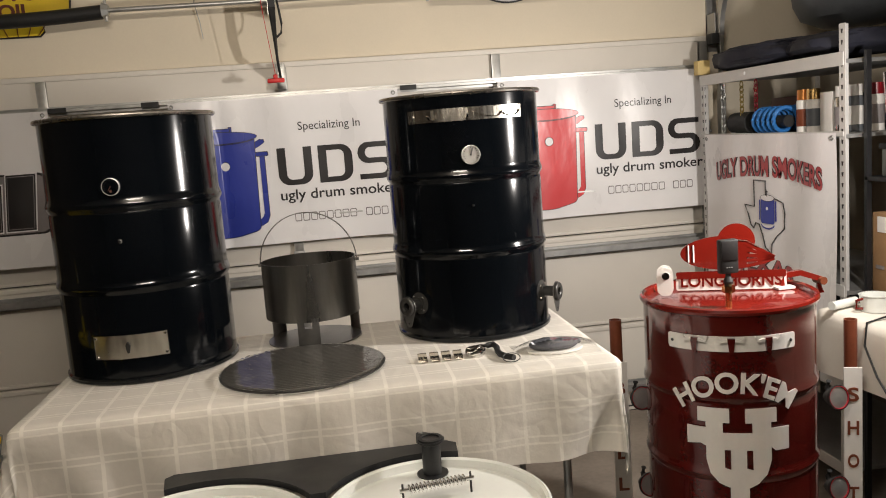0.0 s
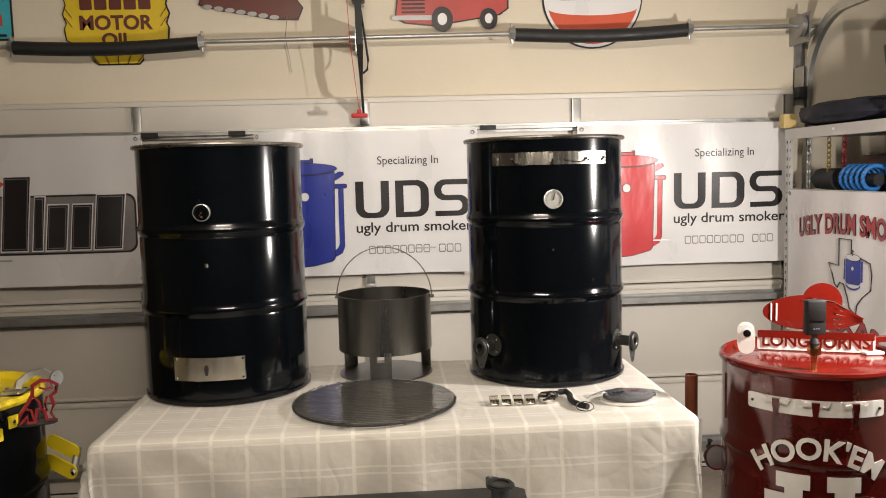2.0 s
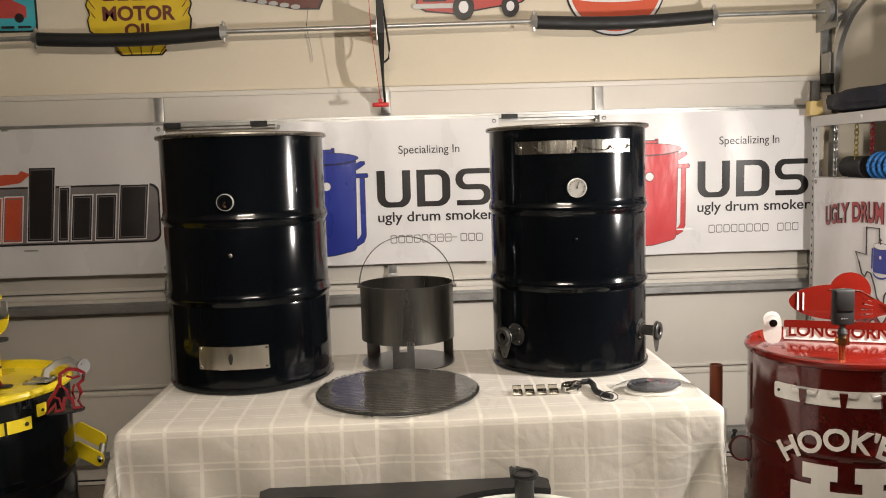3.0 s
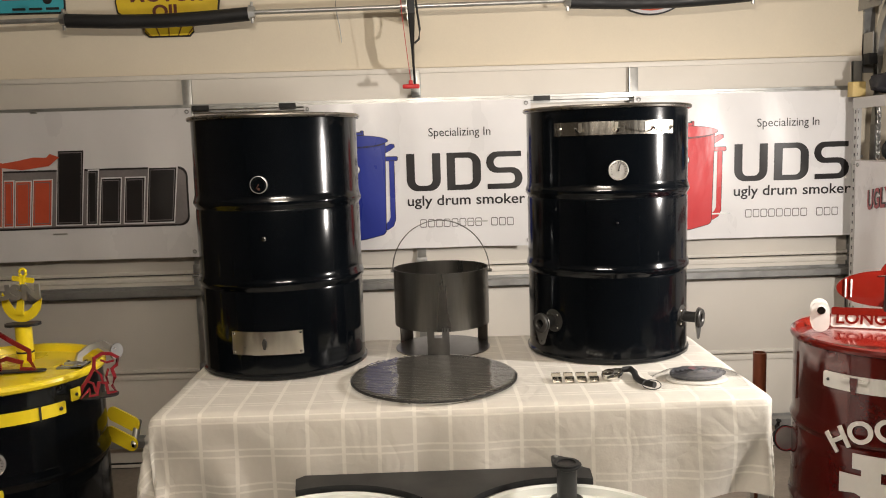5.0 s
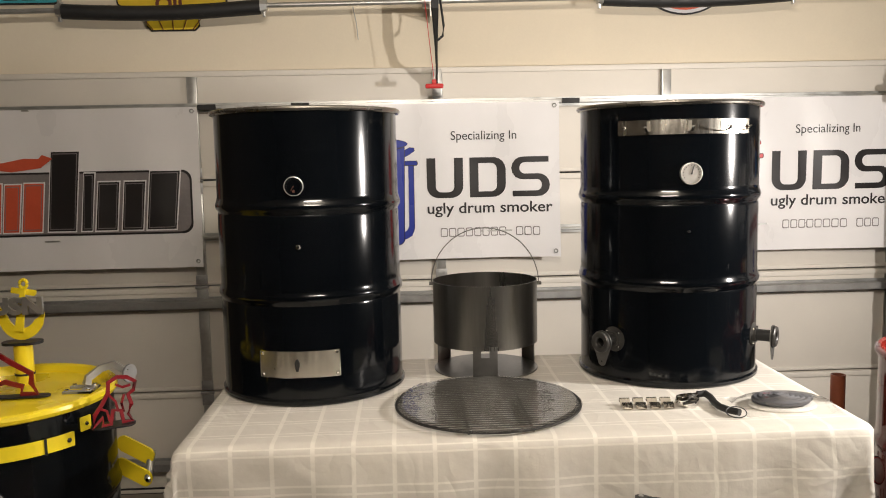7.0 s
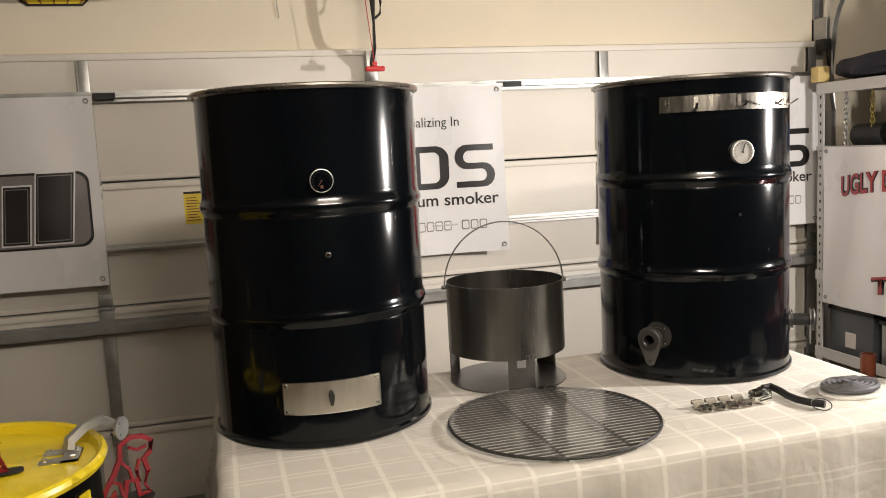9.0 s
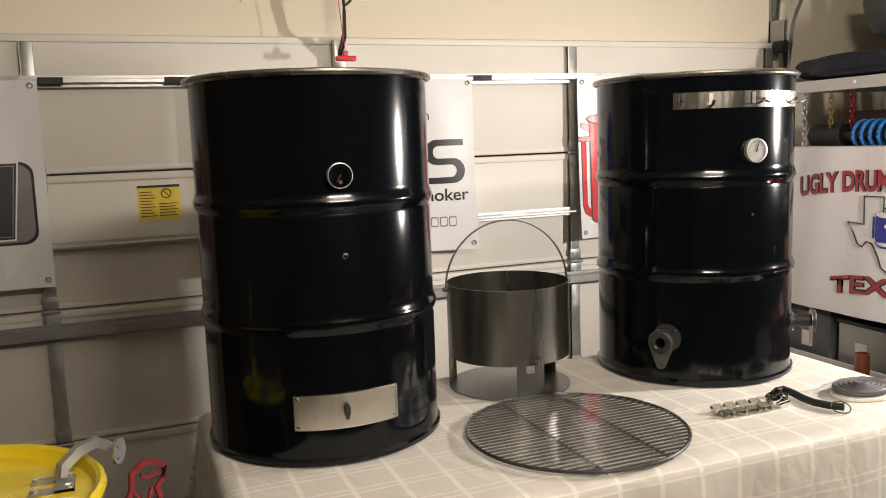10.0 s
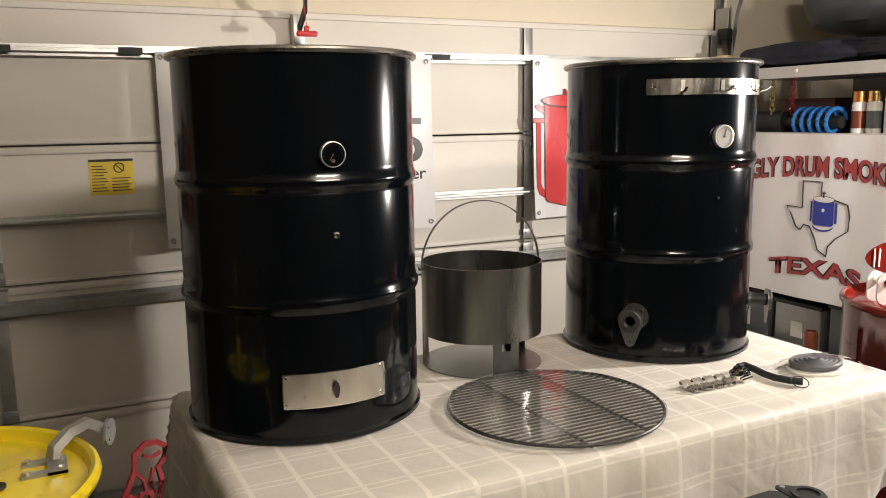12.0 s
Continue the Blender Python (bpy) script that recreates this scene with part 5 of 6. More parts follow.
    arm = [(1.650, -0.03, 0.868), (1.670, -0.03, 0.905), (1.715, -0.045, 0.912), (1.785, -0.055, 0.885), (1.785, -0.055, 0.835)]
    hinge = part("hinge_arm", add_tube(bmesh.new(), arm, 0.01, 4, flat=(0.022, 0.020)), M["red_bright"], d, "red curved hinge arm")
    part("hinge_bolt", add_rod(bmesh.new(), (1.785, -0.080, 0.880), (1.785, -0.03, 0.880), 0.014, 12), M["brown"], hinge)
    part("hinge_foot", add_box(bmesh.new(), 1.625, -0.06, 0.858, 1.69, 0.0, 0.868, 0.003), M["white_paint"], hinge, "white hinge foot")
    caster_dolly(1.431, -0.058, 0.0)


def stencil_post(x, y, top, tube, letters, turn, lamps):
    p = thing("stencil_post", (x, y, FLOOR), "white flat post with stencilled letters and brown tube", "post", "posts beside the red drum")
    m = Matrix.Translation((x, y, 0)) @ pose(0, 0, 0, 0, 0, turn)
    part("board", add_box(bmesh.new(), -0.031, -0.004, FLOOR, 0.031, 0.004, top, 0.0015), M["white_paint"], p, "white painted board", False, m)
    part("tube", add_lathe(bmesh.new(), [(0.018, top - 0.05), (0.0225, top - 0.05), (0.0225, tube), (0.018, tube)], 24, closed=True), M["brown"], p, "copper brown steel tube", True, m @ Matrix.Translation((0, 0.028, 0)))
    part("bracket", add_box(bmesh.new(), -0.020, 0.004, top - 0.12, 0.020, 0.045, top - 0.04, 0.003), M["black_metal"], p, "", True, m)
    for k, ch in enumerate(letters):
        z = top - 0.125 - 0.125 * k
        part("letter", add_text(bmesh.new(), ch, -0.019, z, 0.019, z + 0.052, 0.002, 0.02), M["brown"], p, "brown stencilled letter", False, m @ Matrix.Translation((0, -0.0055, 0)))
    for at in lamps:
        round_light(p, at, "red_dark")


red_drum()
stencil_post(1.095, 0.130, 0.607, 0.762, "BULL", -8, [(1.150, 0.06, 0.485), (1.168, 0.06, 0.150)])
stencil_post(1.880, -0.100, 0.560, 0.730, "SHOT", -20, [(1.800, -0.13, 0.468), (1.80, -0.13, 0.13)])


def yellow_drum():
    at = (-1.389, -0.090, -0.007)
    d, here = drum("smoker_drum", at, M["drum_black"], "black drum smoker with bright yellow lid and trim", 0.872, "drum smoker")
    lid(d, here, M["yellow"], "bright yellow lid", z=0.868)
    gauge(d, on_drum(here, 17.5, 0.657), False, 0.036)
    band = on_skin(d, "band", add_plate(bmesh.new(), rounded(-0.36, 0.762, 0.209, 0.800, 0.003), 0.003), M["yellow"], here, 18.0, 0.004, "yellow painted tool band")
    for u in (-0.20, -0.09, 0.02, 0.13):
        on_skin(band, "slot", add_plate(bmesh.new(), rounded(u, 0.758, u + 0.006, 0.802, 0.002), 0.003), M["black_metal"], here, 18.0, 0.0075)
    part("screw", stud(bmesh.new(), on_drum(here, 56, 0.781, 0.2925), 0.006, 0.005), M["black_metal"], band)
    tab = on_skin(d, "tab", add_plate(bmesh.new(), rounded(-0.018, 0.790, 0.018, 0.828, 0.003), 0.003), M["yellow"], here, 67.0, 0.004, "yellow tab")
    part("screw", stud(bmesh.new(), on_drum(here, 67, 0.809, 0.2925), 0.005, 0.005), M["black_metal"], tab)
    # cut-out figure on a black side shelf
    shelf = part("side_shelf", add_plate(bmesh.new(), rounded(-0.055, -0.030, 0.055, 0.030, 0.026), 0.004, Matrix.Translation((-1.045, -0.220, 0.800)) @ pose(0, 0, 0, 90, 0, 20)), M["black_metal"], d, "black oval side shelf", False)
    m = Matrix.Translation((-1.035, -0.230, 0.802)) @ pose(0, 0, 0, 0, 0, 35) @ Matrix.Diagonal((1.25, 1, 1.22, 1))
    figure = [(-0.045, 0, 0.004), (-0.040, 0, 0.030), (-0.025, 0, 0.050), (-0.012, 0, 0.072), (-0.010, 0, 0.095), (0.008, 0, 0.104), (0.028, 0, 0.100), (0.044, 0, 0.088), (0.040, 0, 0.070), (0.028, 0, 0.062), (0.034, 0, 0.040), (0.026, 0, 0.020), (0.034, 0, 0.004), (0.016, 0, 0.004), (0.012, 0, 0.030), (-0.004, 0, 0.034), (-0.010, 0, 0.004), (-0.026, 0, 0.004), (-0.024, 0, 0.022)]
    part("cut_out_figure", add_tube(bmesh.new(), [m @ Vector(p) for p in figure], 0.003, 4, True, flat=(0.005, 0.010)), M["crimson"], shelf, "crimson cut-out outline figure")
    for inner in ([(0.004, 0, 0.088), (0.018, 0, 0.080), (0.034, 0, 0.082)], [(-0.012, 0, 0.070), (0.002, 0, 0.052), (0.006, 0, 0.030)],
                  [(0.020, 0, 0.064), (0.014, 0, 0.046), (0.018, 0, 0.026)], [(-0.030, 0, 0.042), (-0.016, 0, 0.034), (-0.012, 0, 0.012)]):
        part("figure_line", add_tube(bmesh.new(), [m @ Vector(p) for p in inner], 0.0025, 4, flat=(0.005, 0.006)), M["crimson"], shelf)
    # yellow twin arms with bolts
    for k, z in enumerate((0.635, 0.578)):
        arm = part("arm", add_plate(bmesh.new(), rounded(-0.080, -0.025, 0.050, 0.025, 0.023), 0.006, Matrix.Translation((-1.068, 0.035 - 0.03 * k, z)) @ pose(0, 0, 0, 0, 20, -20)), M["yellow"], d, "yellow flat arm", False)
    part("arm_bolt", add_rod(bmesh.new(), (-1.038, 0.050, 0.630), (-1.034, -0.008, 0.566), 0.012, 14), M["galv_dull"], d, "steel pivot bolt")
    part("bolt_head", stud(bmesh.new(), Matrix.Translation((-1.032, -0.006, 0.566)) @ pose(0, 0, 0, 0, 0, -20), 0.010, 0.010), M["chrome"], d, "domed chrome bolt head")
    # lid furniture
    bar = [(-1.172, -0.055, 0.866), (-1.168, -0.050, 0.884), (-1.140, -0.032, 0.905), (-1.108, -0.016, 0.912), (-1.080, -0.008, 0.892)]
    h = part("hinge_arm", add_tube(bmesh.new(), bar, 0.01, 4, flat=(0.017, 0.019)), M["galvanized"], d, "bare aluminium hinge arm")
    part("hinge_plate", add_plate(bmesh.new(), arc(0, 0, 0.026, 0, 360, 24)[:-1], 0.006, Matrix.Translation((-1.070, -0.004, 0.882)) @ pose(0, 0, 0, 0, 0, 65)), M["galv_dull"], h, "", False)
    for z in (0.893, 0.869):
        part("hinge_bolt", stud(bmesh.new(), Matrix.Translation((-1.075, -0.010, z)) @ pose(0, 0, 0, 0, 0, -30), 0.006, 0.010), M["chrome"], h)
    foot = bmesh.new()
    add_box(foot, -1.225, -0.040, 0.851, -1.148, -0.020, 0.857)
    add_box(foot, -1.225, -0.095, 0.851, -1.148, -0.075, 0.857)
    add_box(foot, -1.182, -0.095, 0.851, -1.148, -0.020, 0.8565)
    part("hinge_foot", foot, M["galv_dull"], h, "grey forked hinge foot", False)
    for x, y in ((-1.215, -0.030), (-1.215, -0.085), (-1.158, -0.085), (-1.158, -0.030)):
        part("hinge_rivet", add_rod(bmesh.new(), (x, y, 0.855), (x, y, 0.862), 0.006, 8), M["chrome"], h)
    # anchor on a post
    px, py = -1.378, 0.03
    post = part("post", add_rod(bmesh.new(), (px, py, 0.845), (px, py, 0.970), 0.026, 20), M["yellow"], d, "yellow round post")
    part("post_collar", add_rod(bmesh.new(), (px, py, 0.880), (px, py, 0.886), 0.0275, 20), M["rubber"], post)
    part("post_cap", add_plate(bmesh.new(), rounded(-0.055, -0.030, 0.055, 0.030, 0.028), 0.008, Matrix.Translation((px, py, 0.974)) @ pose(0, 0, 0, 90, 0, 8)), M["black_metal"], post, "black cap plate", False)
    m = Matrix.Translation((px, py, 0.978))
    lean = m @ Matrix.Translation((-0.012, 0, 0)) @ pose(0, 0, 0, 0, 9, 0) @ Matrix.Diagonal((0.80, 1, 0.93, 1))
    crescent = [(-0.080, 0.098)] + arc(0, 0.085, 0.082, 198, 342, 18) + [(0.080, 0.098), (0.047, 0.070)] + arc(0, 0.092, 0.052, 328, 212, 14) + [(-0.047, 0.070)]
    shank = part("anchor", add_plate(bmesh.new(), [(-0.016, 0.03), (0.016, 0.03), (0.008, 0.165), (-0.008, 0.165)], 0.006, lean), M["yellow"], d, "yellow cut-out anchor", False)
    part("fluke", add_plate(bmesh.new(), crescent, 0.006, lean @ Matrix.Translation((0, 0.0065, 0))), M["yellow"], shank, "", False)
    part("stock", add_plate(bmesh.new(), rounded(-0.044, 0.146, 0.044, 0.164, 0.005), 0.006, lean @ Matrix.Translation((0, 0.0065, 0))), M["yellow"], shank, "", False)
    eye = [lean @ Vector((0.013 * math.cos(a), 0, 0.180 + 0.013 * math.sin(a))) for a in [k * math.pi / 10 for k in range(20)]]
    part("eye", add_tube(bmesh.new(), eye, 0.005, 6, True), M["yellow"], shank)
    part("letters", add_text(bmesh.new(), "USN", -0.078, 0.078, 0.070, 0.130, 0.010, 0.055), M["galvanized"], shank, "grey metal letters", False, m @ Matrix.Translation((0, -0.012, 0)))
    # red outline figure on the lid
    m = Matrix.Translation((-1.362, -0.120, 0.856)) @ Matrix.Diagonal((1.15, 1, 1.15, 1))
    part("figure_base", add_plate(bmesh.new(), rounded(-0.13, -0.016, 0.10, 0.016, 0.015), 0.004, m @ pose(0, 0, 0.0, 90, 0, 4)), M["black_metal"], d, "black base strip", False)
    line = [(-0.12, 0, 0.004), (-0.115, 0, 0.085), (-0.085, 0, 0.115), (-0.03, 0, 0.115), (0.02, 0, 0.080), (0.062, 0, 0.055), (0.060, 0, 0.032), (0.072, 0, 0.006), (0.035, 0, 0.006), (0.040, 0, 0.024), (0.0, 0, 0.036), (-0.022, 0, 0.028), (-0.02, 0, 0.006), (-0.05, 0, 0.006), (-0.045, 0, 0.06), (-0.085, 0, 0.055), (-0.085, 0, 0.004)]
    part("lid_figure", add_tube(bmesh.new(), [m @ Vector(p) for p in line], 0.004, 4, True, flat=(0.005, 0.014)), M["crimson"], d, "red cut-out outline figure")
    small_flood(d, Matrix.Translation((-1.304, -0.325, 0.945)), "satin_steel")
    lower = on_skin(d, "round_cover", add_plate(bmesh.new(), arc(0, 0.565, 0.040, 0, 360, 28)[:-1], 0.004), M["yellow"], here, 14.0, 0.004, "yellow round cover")
    caster_dolly(-1.389, -0.090, -0.007)


yellow_drum()


def white_drum(x, y, label):
    at = (x, y, FLOOR)
    d, here = drum("smoker_drum", at, M["enamel"], label, 0.829, "drum smoker")
    lid(d, here, M["enamel"], "glossy white enamel lid", z=0.825)
    return d, here


W1, HW1 = white_drum(0.288, -0.721, "white enamel drum smoker with black chimney and coil handle")
z0 = FLOOR + 0.8135
pipe = part("chimney", add_lathe(bmesh.new(), [(0.022, z0), (0.027, z0), (0.027, z0 + 0.090), (0.030, z0 + 0.092), (0.030, z0 + 0.098), (0.022, z0 + 0.098)], 28, closed=True), M["black_metal"], W1, "black chimney pipe", True, Matrix.Translation((0.308, -0.497, 0)))
part("chimney_flange", add_lathe(bmesh.new(), [(0.027, z0), (0.045, z0), (0.045, z0 + 0.004), (0.027, z0 + 0.004)], 28, closed=True), M["black_metal"], pipe, "", True, Matrix.Translation((0.308, -0.497, 0)))
swing = arc(0, 0, 0.040, 60, 300, 20) + arc(0.056, 0, 0.014, -70, 70, 8)
cover = part("swing_cover", add_plate(bmesh.new(), swing, 0.004, Matrix.Translation((0.308, -0.497, z0 + 0.101)) @ pose(0, 0, 0, 0, 0, 112) @ pose(0, 0, 0, 90, 0, 0)), M["black_metal"], pipe, "black teardrop swing cover")
part("cover_ring", add_lathe(bmesh.new(), [(0.025, z0 + 0.103), (0.035, z0 + 0.103), (0.035, z0 + 0.108), (0.025, z0 + 0.108)], 28, closed=True), M["rubber"], pipe, "", True, Matrix.Translation((0.308, -0.497, 0)))
part("cover_bore", add_rod(bmesh.new(), (0.308, -0.497, z0 + 0.1032), (0.308, -0.497, z0 + 0.1040), 0.0245, 20), M["ink"], pipe)
part("cover_pivot", add_rod(bmesh.new(), (0.287, -0.445, z0 + 0.102), (0.287, -0.445, z0 + 0.106), 0.006, 10), M["galv_dull"], pipe)
coil = []
for k in range(15 * 12 + 1):
    a = 2 * math.pi * k / 12
    u = k / 180
    coil.append((0.222 + 0.158 * u, -0.670 + 0.022 * u + 0.012 * math.cos(a), z0 + 0.040 + 0.012 * math.sin(a)))
grip = part("coil_handle", add_tube(bmesh.new(), coil, 0.0026, 6), M["chrome"], W1, "chrome coil spring handle")
part("handle_rod", add_rod(bmesh.new(), (0.200, -0.673, z0 + 0.040), (0.400, -0.645, z0 + 0.040), 0.006, 10), M["chrome"], grip)
for x, y in ((0.208, -0.672), (0.392, -0.646)):
    part("handle_post", add_rod(bmesh.new(), (x, y, z0 - 0.004), (x, y, z0 + 0.058), 0.003, 8), M["black_metal"], grip)
W2, HW2 = white_drum(-0.312, -0.722, "white enamel drum smoker with black vent on its lid")
part("vent", add_lathe(bmesh.new(), [(0, z0), (0.045, z0), (0.045, z0 + 0.008), (0.02, z0 + 0.014), (0, z0 + 0.014)], 28), M["black_metal"], W2, "round black vent", True, Matrix.Translation((-0.315, -0.590, 0)))


def black_bench():
    b = thing("side_bench", (-0.01, -0.43, FLOOR), "flat black steel side bench behind white drums", "bench")
    # its front edge follows the two lids
    back = [(0.372, 0.338), (-0.425, 0.338), (-0.448, 0.362)]
    front = [(x, -y) for x, y in arc(-0.312, -0.721, 0.306, 114, 24, 14) + arc(0.288, -0.721, 0.306, 156, 70, 14)] + [(0.398, 0.362)]
    part("top", add_plate(bmesh.new(), back + front, 0.018, Matrix.Translation((0, 0, 0.566)) @ pose(0, 0, 0, 90, 0, 0)), M["black_metal"], b, "flat matte black top", False)
    for x in (-0.36, 0.34):
        part("leg", add_box(bmesh.new(), x - 0.02, -0.405, FLOOR, x + 0.02, -0.375, 0.557, 0.002), M["black_metal"], b)


black_bench()

# ---- shelving along the east side ----
SX, SY0, SY1 = 2.225, 0.455, 1.725


def perforated_post(s, x, y, top, turn):
    bm = bmesh.new()
    add_box(bm, -0.0015, -0.040, FLOOR, 0.0015, 0.0, top)
    add_box(bm, 0.0015, -0.0015, FLOOR, 0.040, 0.0015, top)
    m = Matrix.Translation((x, y, 0)) @ pose(0, 0, 0, 0, 0, turn)
    p = part("post", bm, M["post_grey"], s, "pale grey perforated angle post", False, m)
    z = top - 0.03
    while z > 0.3:
        for at, face in (((-0.0022, -0.020, z), 0), ((0.020, -0.0022, z), 1)):
            hole = add_plate(bmesh.new(), [(-0.006, 0.008), (0.006, 0.008), (0.003, -0.010), (-0.003, -0.010)], 0.001, m @ Matrix.Translation(at) @ pose(0, 0, 0, 0, 0, 90 if face == 0 else 0))
            part("slot", hole, M["ink"], p, "", False)
        z -= 0.045


def shelving():
    s = thing("shelving_unit", (2.55, 1.09, FLOOR), "white perforated steel shelving unit full of garage goods", "shelving")
    perforated_post(s, SX, SY0 + 0.02, 1.815, 0)
    perforated_post(s, SX, SY1, 1.66, 0)
    for y in (SY0 + 0.02, SY1):
        part("back_post", add_box(bmesh.new(), 2.92, y - 0.04, FLOOR, 2.924, y, 1.75), M["white_paint"], s, "", False)
    for z, t in ((1.675, 0.055), (1.368, 0.020), (0.70, 0.05), (0.285, 0.055), (-0.10, 0.05)):
        sh = part("shelf", add_box(bmesh.new(), SX + 0.003, SY0, z - 0.02, 2.92, SY1 - 0.02, z - 0.004), M["galv_dull"], s, "steel shelf deck", False)
        part("beam", add_box(bmesh.new(), SX - 0.004, SY0 - 0.01, z - t / 2 - 0.002, SX + 0.006, SY1 + 0.01, z + t / 2, 0.002), M["post_grey"], sh, "pale grey painted beam", False)


shelving()
paint_dot = add_lathe(bmesh.new(), [(0, 0), (0.0095, 0), (0.008, 0.003), (0, 0.004)], 14)
paint_dot.transform(Matrix.Translation((SX - 0.0045, 1.235, 1.678)) @ pose(0, 0, 0, 0, -90, 0))
solid("screw_cap", paint_dot, M["vinyl"], "small round white cap stuck on shelf beam", "screw cap")
tb = Banner("white vinyl banner with maroon lettering and state outline", SY0 + 0.02, 1.675, 0.560, 1.372, SX - 0.014, 1.3, side=True)
flip = SY0 + 0.02 + 1.675


def state_words(text, y0, y1, z0, z1, dip, bold=0.03):
    """y0 is the end nearest the door."""
    x0, x1 = flip - y0, flip - y1
    mid, half = (x0 + x1) / 2, (x1 - x0) / 2
    edge = add_text(bmesh.new(), text, x0, z0, x1, z1, 0.0008, bold + 0.03)
    face = add_text(bmesh.new(), text, x0, z0, x1, z1, 0.0008, bold - 0.01)

    def rule(c):
        u = (c.x - mid) / half
        return Vector((c.x, c.y, c.z - dip * u * u + (c.z - z0) * 0.0))

    for word in split_words(edge, text.count(" ")):
        tb.show("lettering_edge", warp(word, rule), M["ink"], "", 0.0015)
    for word in split_words(face, text.count(" ")):
        tb.show("lettering", warp(word, rule), M["ink_maroon"], "maroon arched lettering", 0.0032)


state_words("UGLY DRUM SMOKERS", 1.545, 0.570, 1.165, 1.270, 0.045)
state_words("TEXAS", 1.330, 0.800, 0.680, 0.770, 0.03)
shape_pts = [(-0.105, 0.0), (-0.10, -0.14), (-0.20, -0.135), (-0.165, -0.185), (-0.135, -0.24), (-0.105, -0.255), (-0.085, -0.225), (-0.05, -0.23), (-0.015, -0.29), (0.005, -0.345), (0.055, -0.375), (0.06, -0.325), (0.10, -0.28), (0.165, -0.235), (0.17, -0.16), (0.155, -0.105), (0.10, -0.09), (0.01, -0.075), (0.01, 0.0)]
centre = flip - 1.05
loop = [tb.place(tb.x0 + tb.x1 - (centre + x * 0.95), 0.003, 1.145 + z * 0.95) for x, z in shape_pts]
part("state_outline", add_tube(bmesh.new(), loop, 0.0030, 4, True), M["ink"], tb.ob, "thin black outline")
c0 = centre + 0.024
tb.shape(rounded(c0 - 0.055, 0.935, c0 + 0.055, 1.065, 0.014), "ink_blue", "printed_drum", "blue printed drum", 0.003)
tb.shape(arc(c0, 1.062, 0.058, 0, 360, 24, 0.017)[:-1], "ink", "lid_outline", "", 0.0038)
tb.shape(arc(c0, 1.062, 0.055, 0, 360, 24, 0.0145)[:-1], "vinyl", "printed_lid", "", 0.0046)
foot = arc(c0, 0.945, 0.058, 200, 340, 16, 0.030)
tb.show("printed_foot", ribbon(bmesh.new(), foot, [(p, q - 0.008) for p, q in foot]), M["ink_blue"], "", 0.003)
tb.shape(rounded(c0 - 0.012, 1.090, c0 + 0.012, 1.095, 0.002), "ink", "printed_valve", "", 0.0054)
tb.shape(arc(c0, 1.01, 0.009, 0, 360, 12)[:-1], "vinyl", "printed_gauge", "", 0.0048)
tb.shape(rounded(c0 - 0.004, 1.07, c0 + 0.004, 1.10, 0.002), "ink", "printed_pipe", "", 0.0048)
for s in (-1, 1):
    tb.shape(rounded(c0 + s * 0.066 - 0.006, 0.95, c0 + s * 0.066 + 0.006, 1.05, 0.004), "ink_blue", "printed_tube", "", 0.003)


def spray_can(x, y, z, r, h, body, cap, band):
    c = thing("spray_can", (x, y, z), "spray paint can with coloured cap on shelf", "spray can", "cans on the shelf")
    at = Matrix.Translation((x, y, z))
    part("body", add_lathe(bmesh.new(), [(0, 0), (r, 0), (r, h * 0.72), (r * 0.8, h * 0.78), (0, h * 0.78)], 24), M[body], c, "", True, at)
    part("cap", add_lathe(bmesh.new(), [(0, h * 0.76), (r * 0.92, h * 0.76), (r * 0.90, h), (0, h)], 24), M[cap], c, "", True, at)
    part("label_band", add_lathe(bmesh.new(), [(r + 0.0006, h * 0.15), (r + 0.0006, h * 0.55)], 24), M[band], c, "", True, at)


for x, y, b, c, band in ((2.40, 1.01, "white_paint", "copper_cap", "brown"), (2.40, 0.93, "white_paint", "brass", "grey_box"), (2.42, 0.74, "stainless", "white_paint", "ink_grey"), (2.42, 0.655, "grey_box", "white_paint", "white_paint"), (2.46, 0.57, "white_paint", "crimson", "ink_grey")):
    spray_can(x, y, 1.366, 0.034, 0.205, b, c, band)
solid("small_carton", add_box(bmesh.new(), 2.40, 0.79, 1.366, 2.50, 0.88, 1.55, 0.002), M["white_paint"], "plain white carton standing on the shelf", "carton")


def coil_shock(x, y0, y1, z):
    c = thing("shock_absorber", (x, (y0 + y1) / 2, z), "black shock absorber with blue coil spring on shelf", "shock absorber")
    part("body", add_rod(add_rod(bmesh.new(), (x, y0, z + 0.06), (x, y1, z + 0.06), 0.03, 16), (x, y1 - 0.22, z + 0.06), (x, y1 - 0.03, z + 0.06), 0.058, 18), M["rubber"], c, "black damper body")
    pts = []
    for k in range(5 * 16 + 1):
        a = 2 * math.pi * k / 16
        pts.append((x + 0.058 * math.cos(a), y0 + 0.02 + 0.24 * k / 80, z + 0.07 + 0.058 * math.sin(a)))
    part("coil", add_tube(bmesh.new(), pts, 0.011, 8), M["plastic_blue"], c, "bright blue coil spring")
    part("end_eye", add_rod(bmesh.new(), (x - 0.03, y1 - 0.05, z + 0.03), (x + 0.03, y1 - 0.05, z + 0.03), 0.03, 14), M["chrome"], c, "metal end eye")


coil_shock(2.36, 1.07, 1.62, 1.366)
coil_shock(2.52, 1.15, 1.66, 1.366)


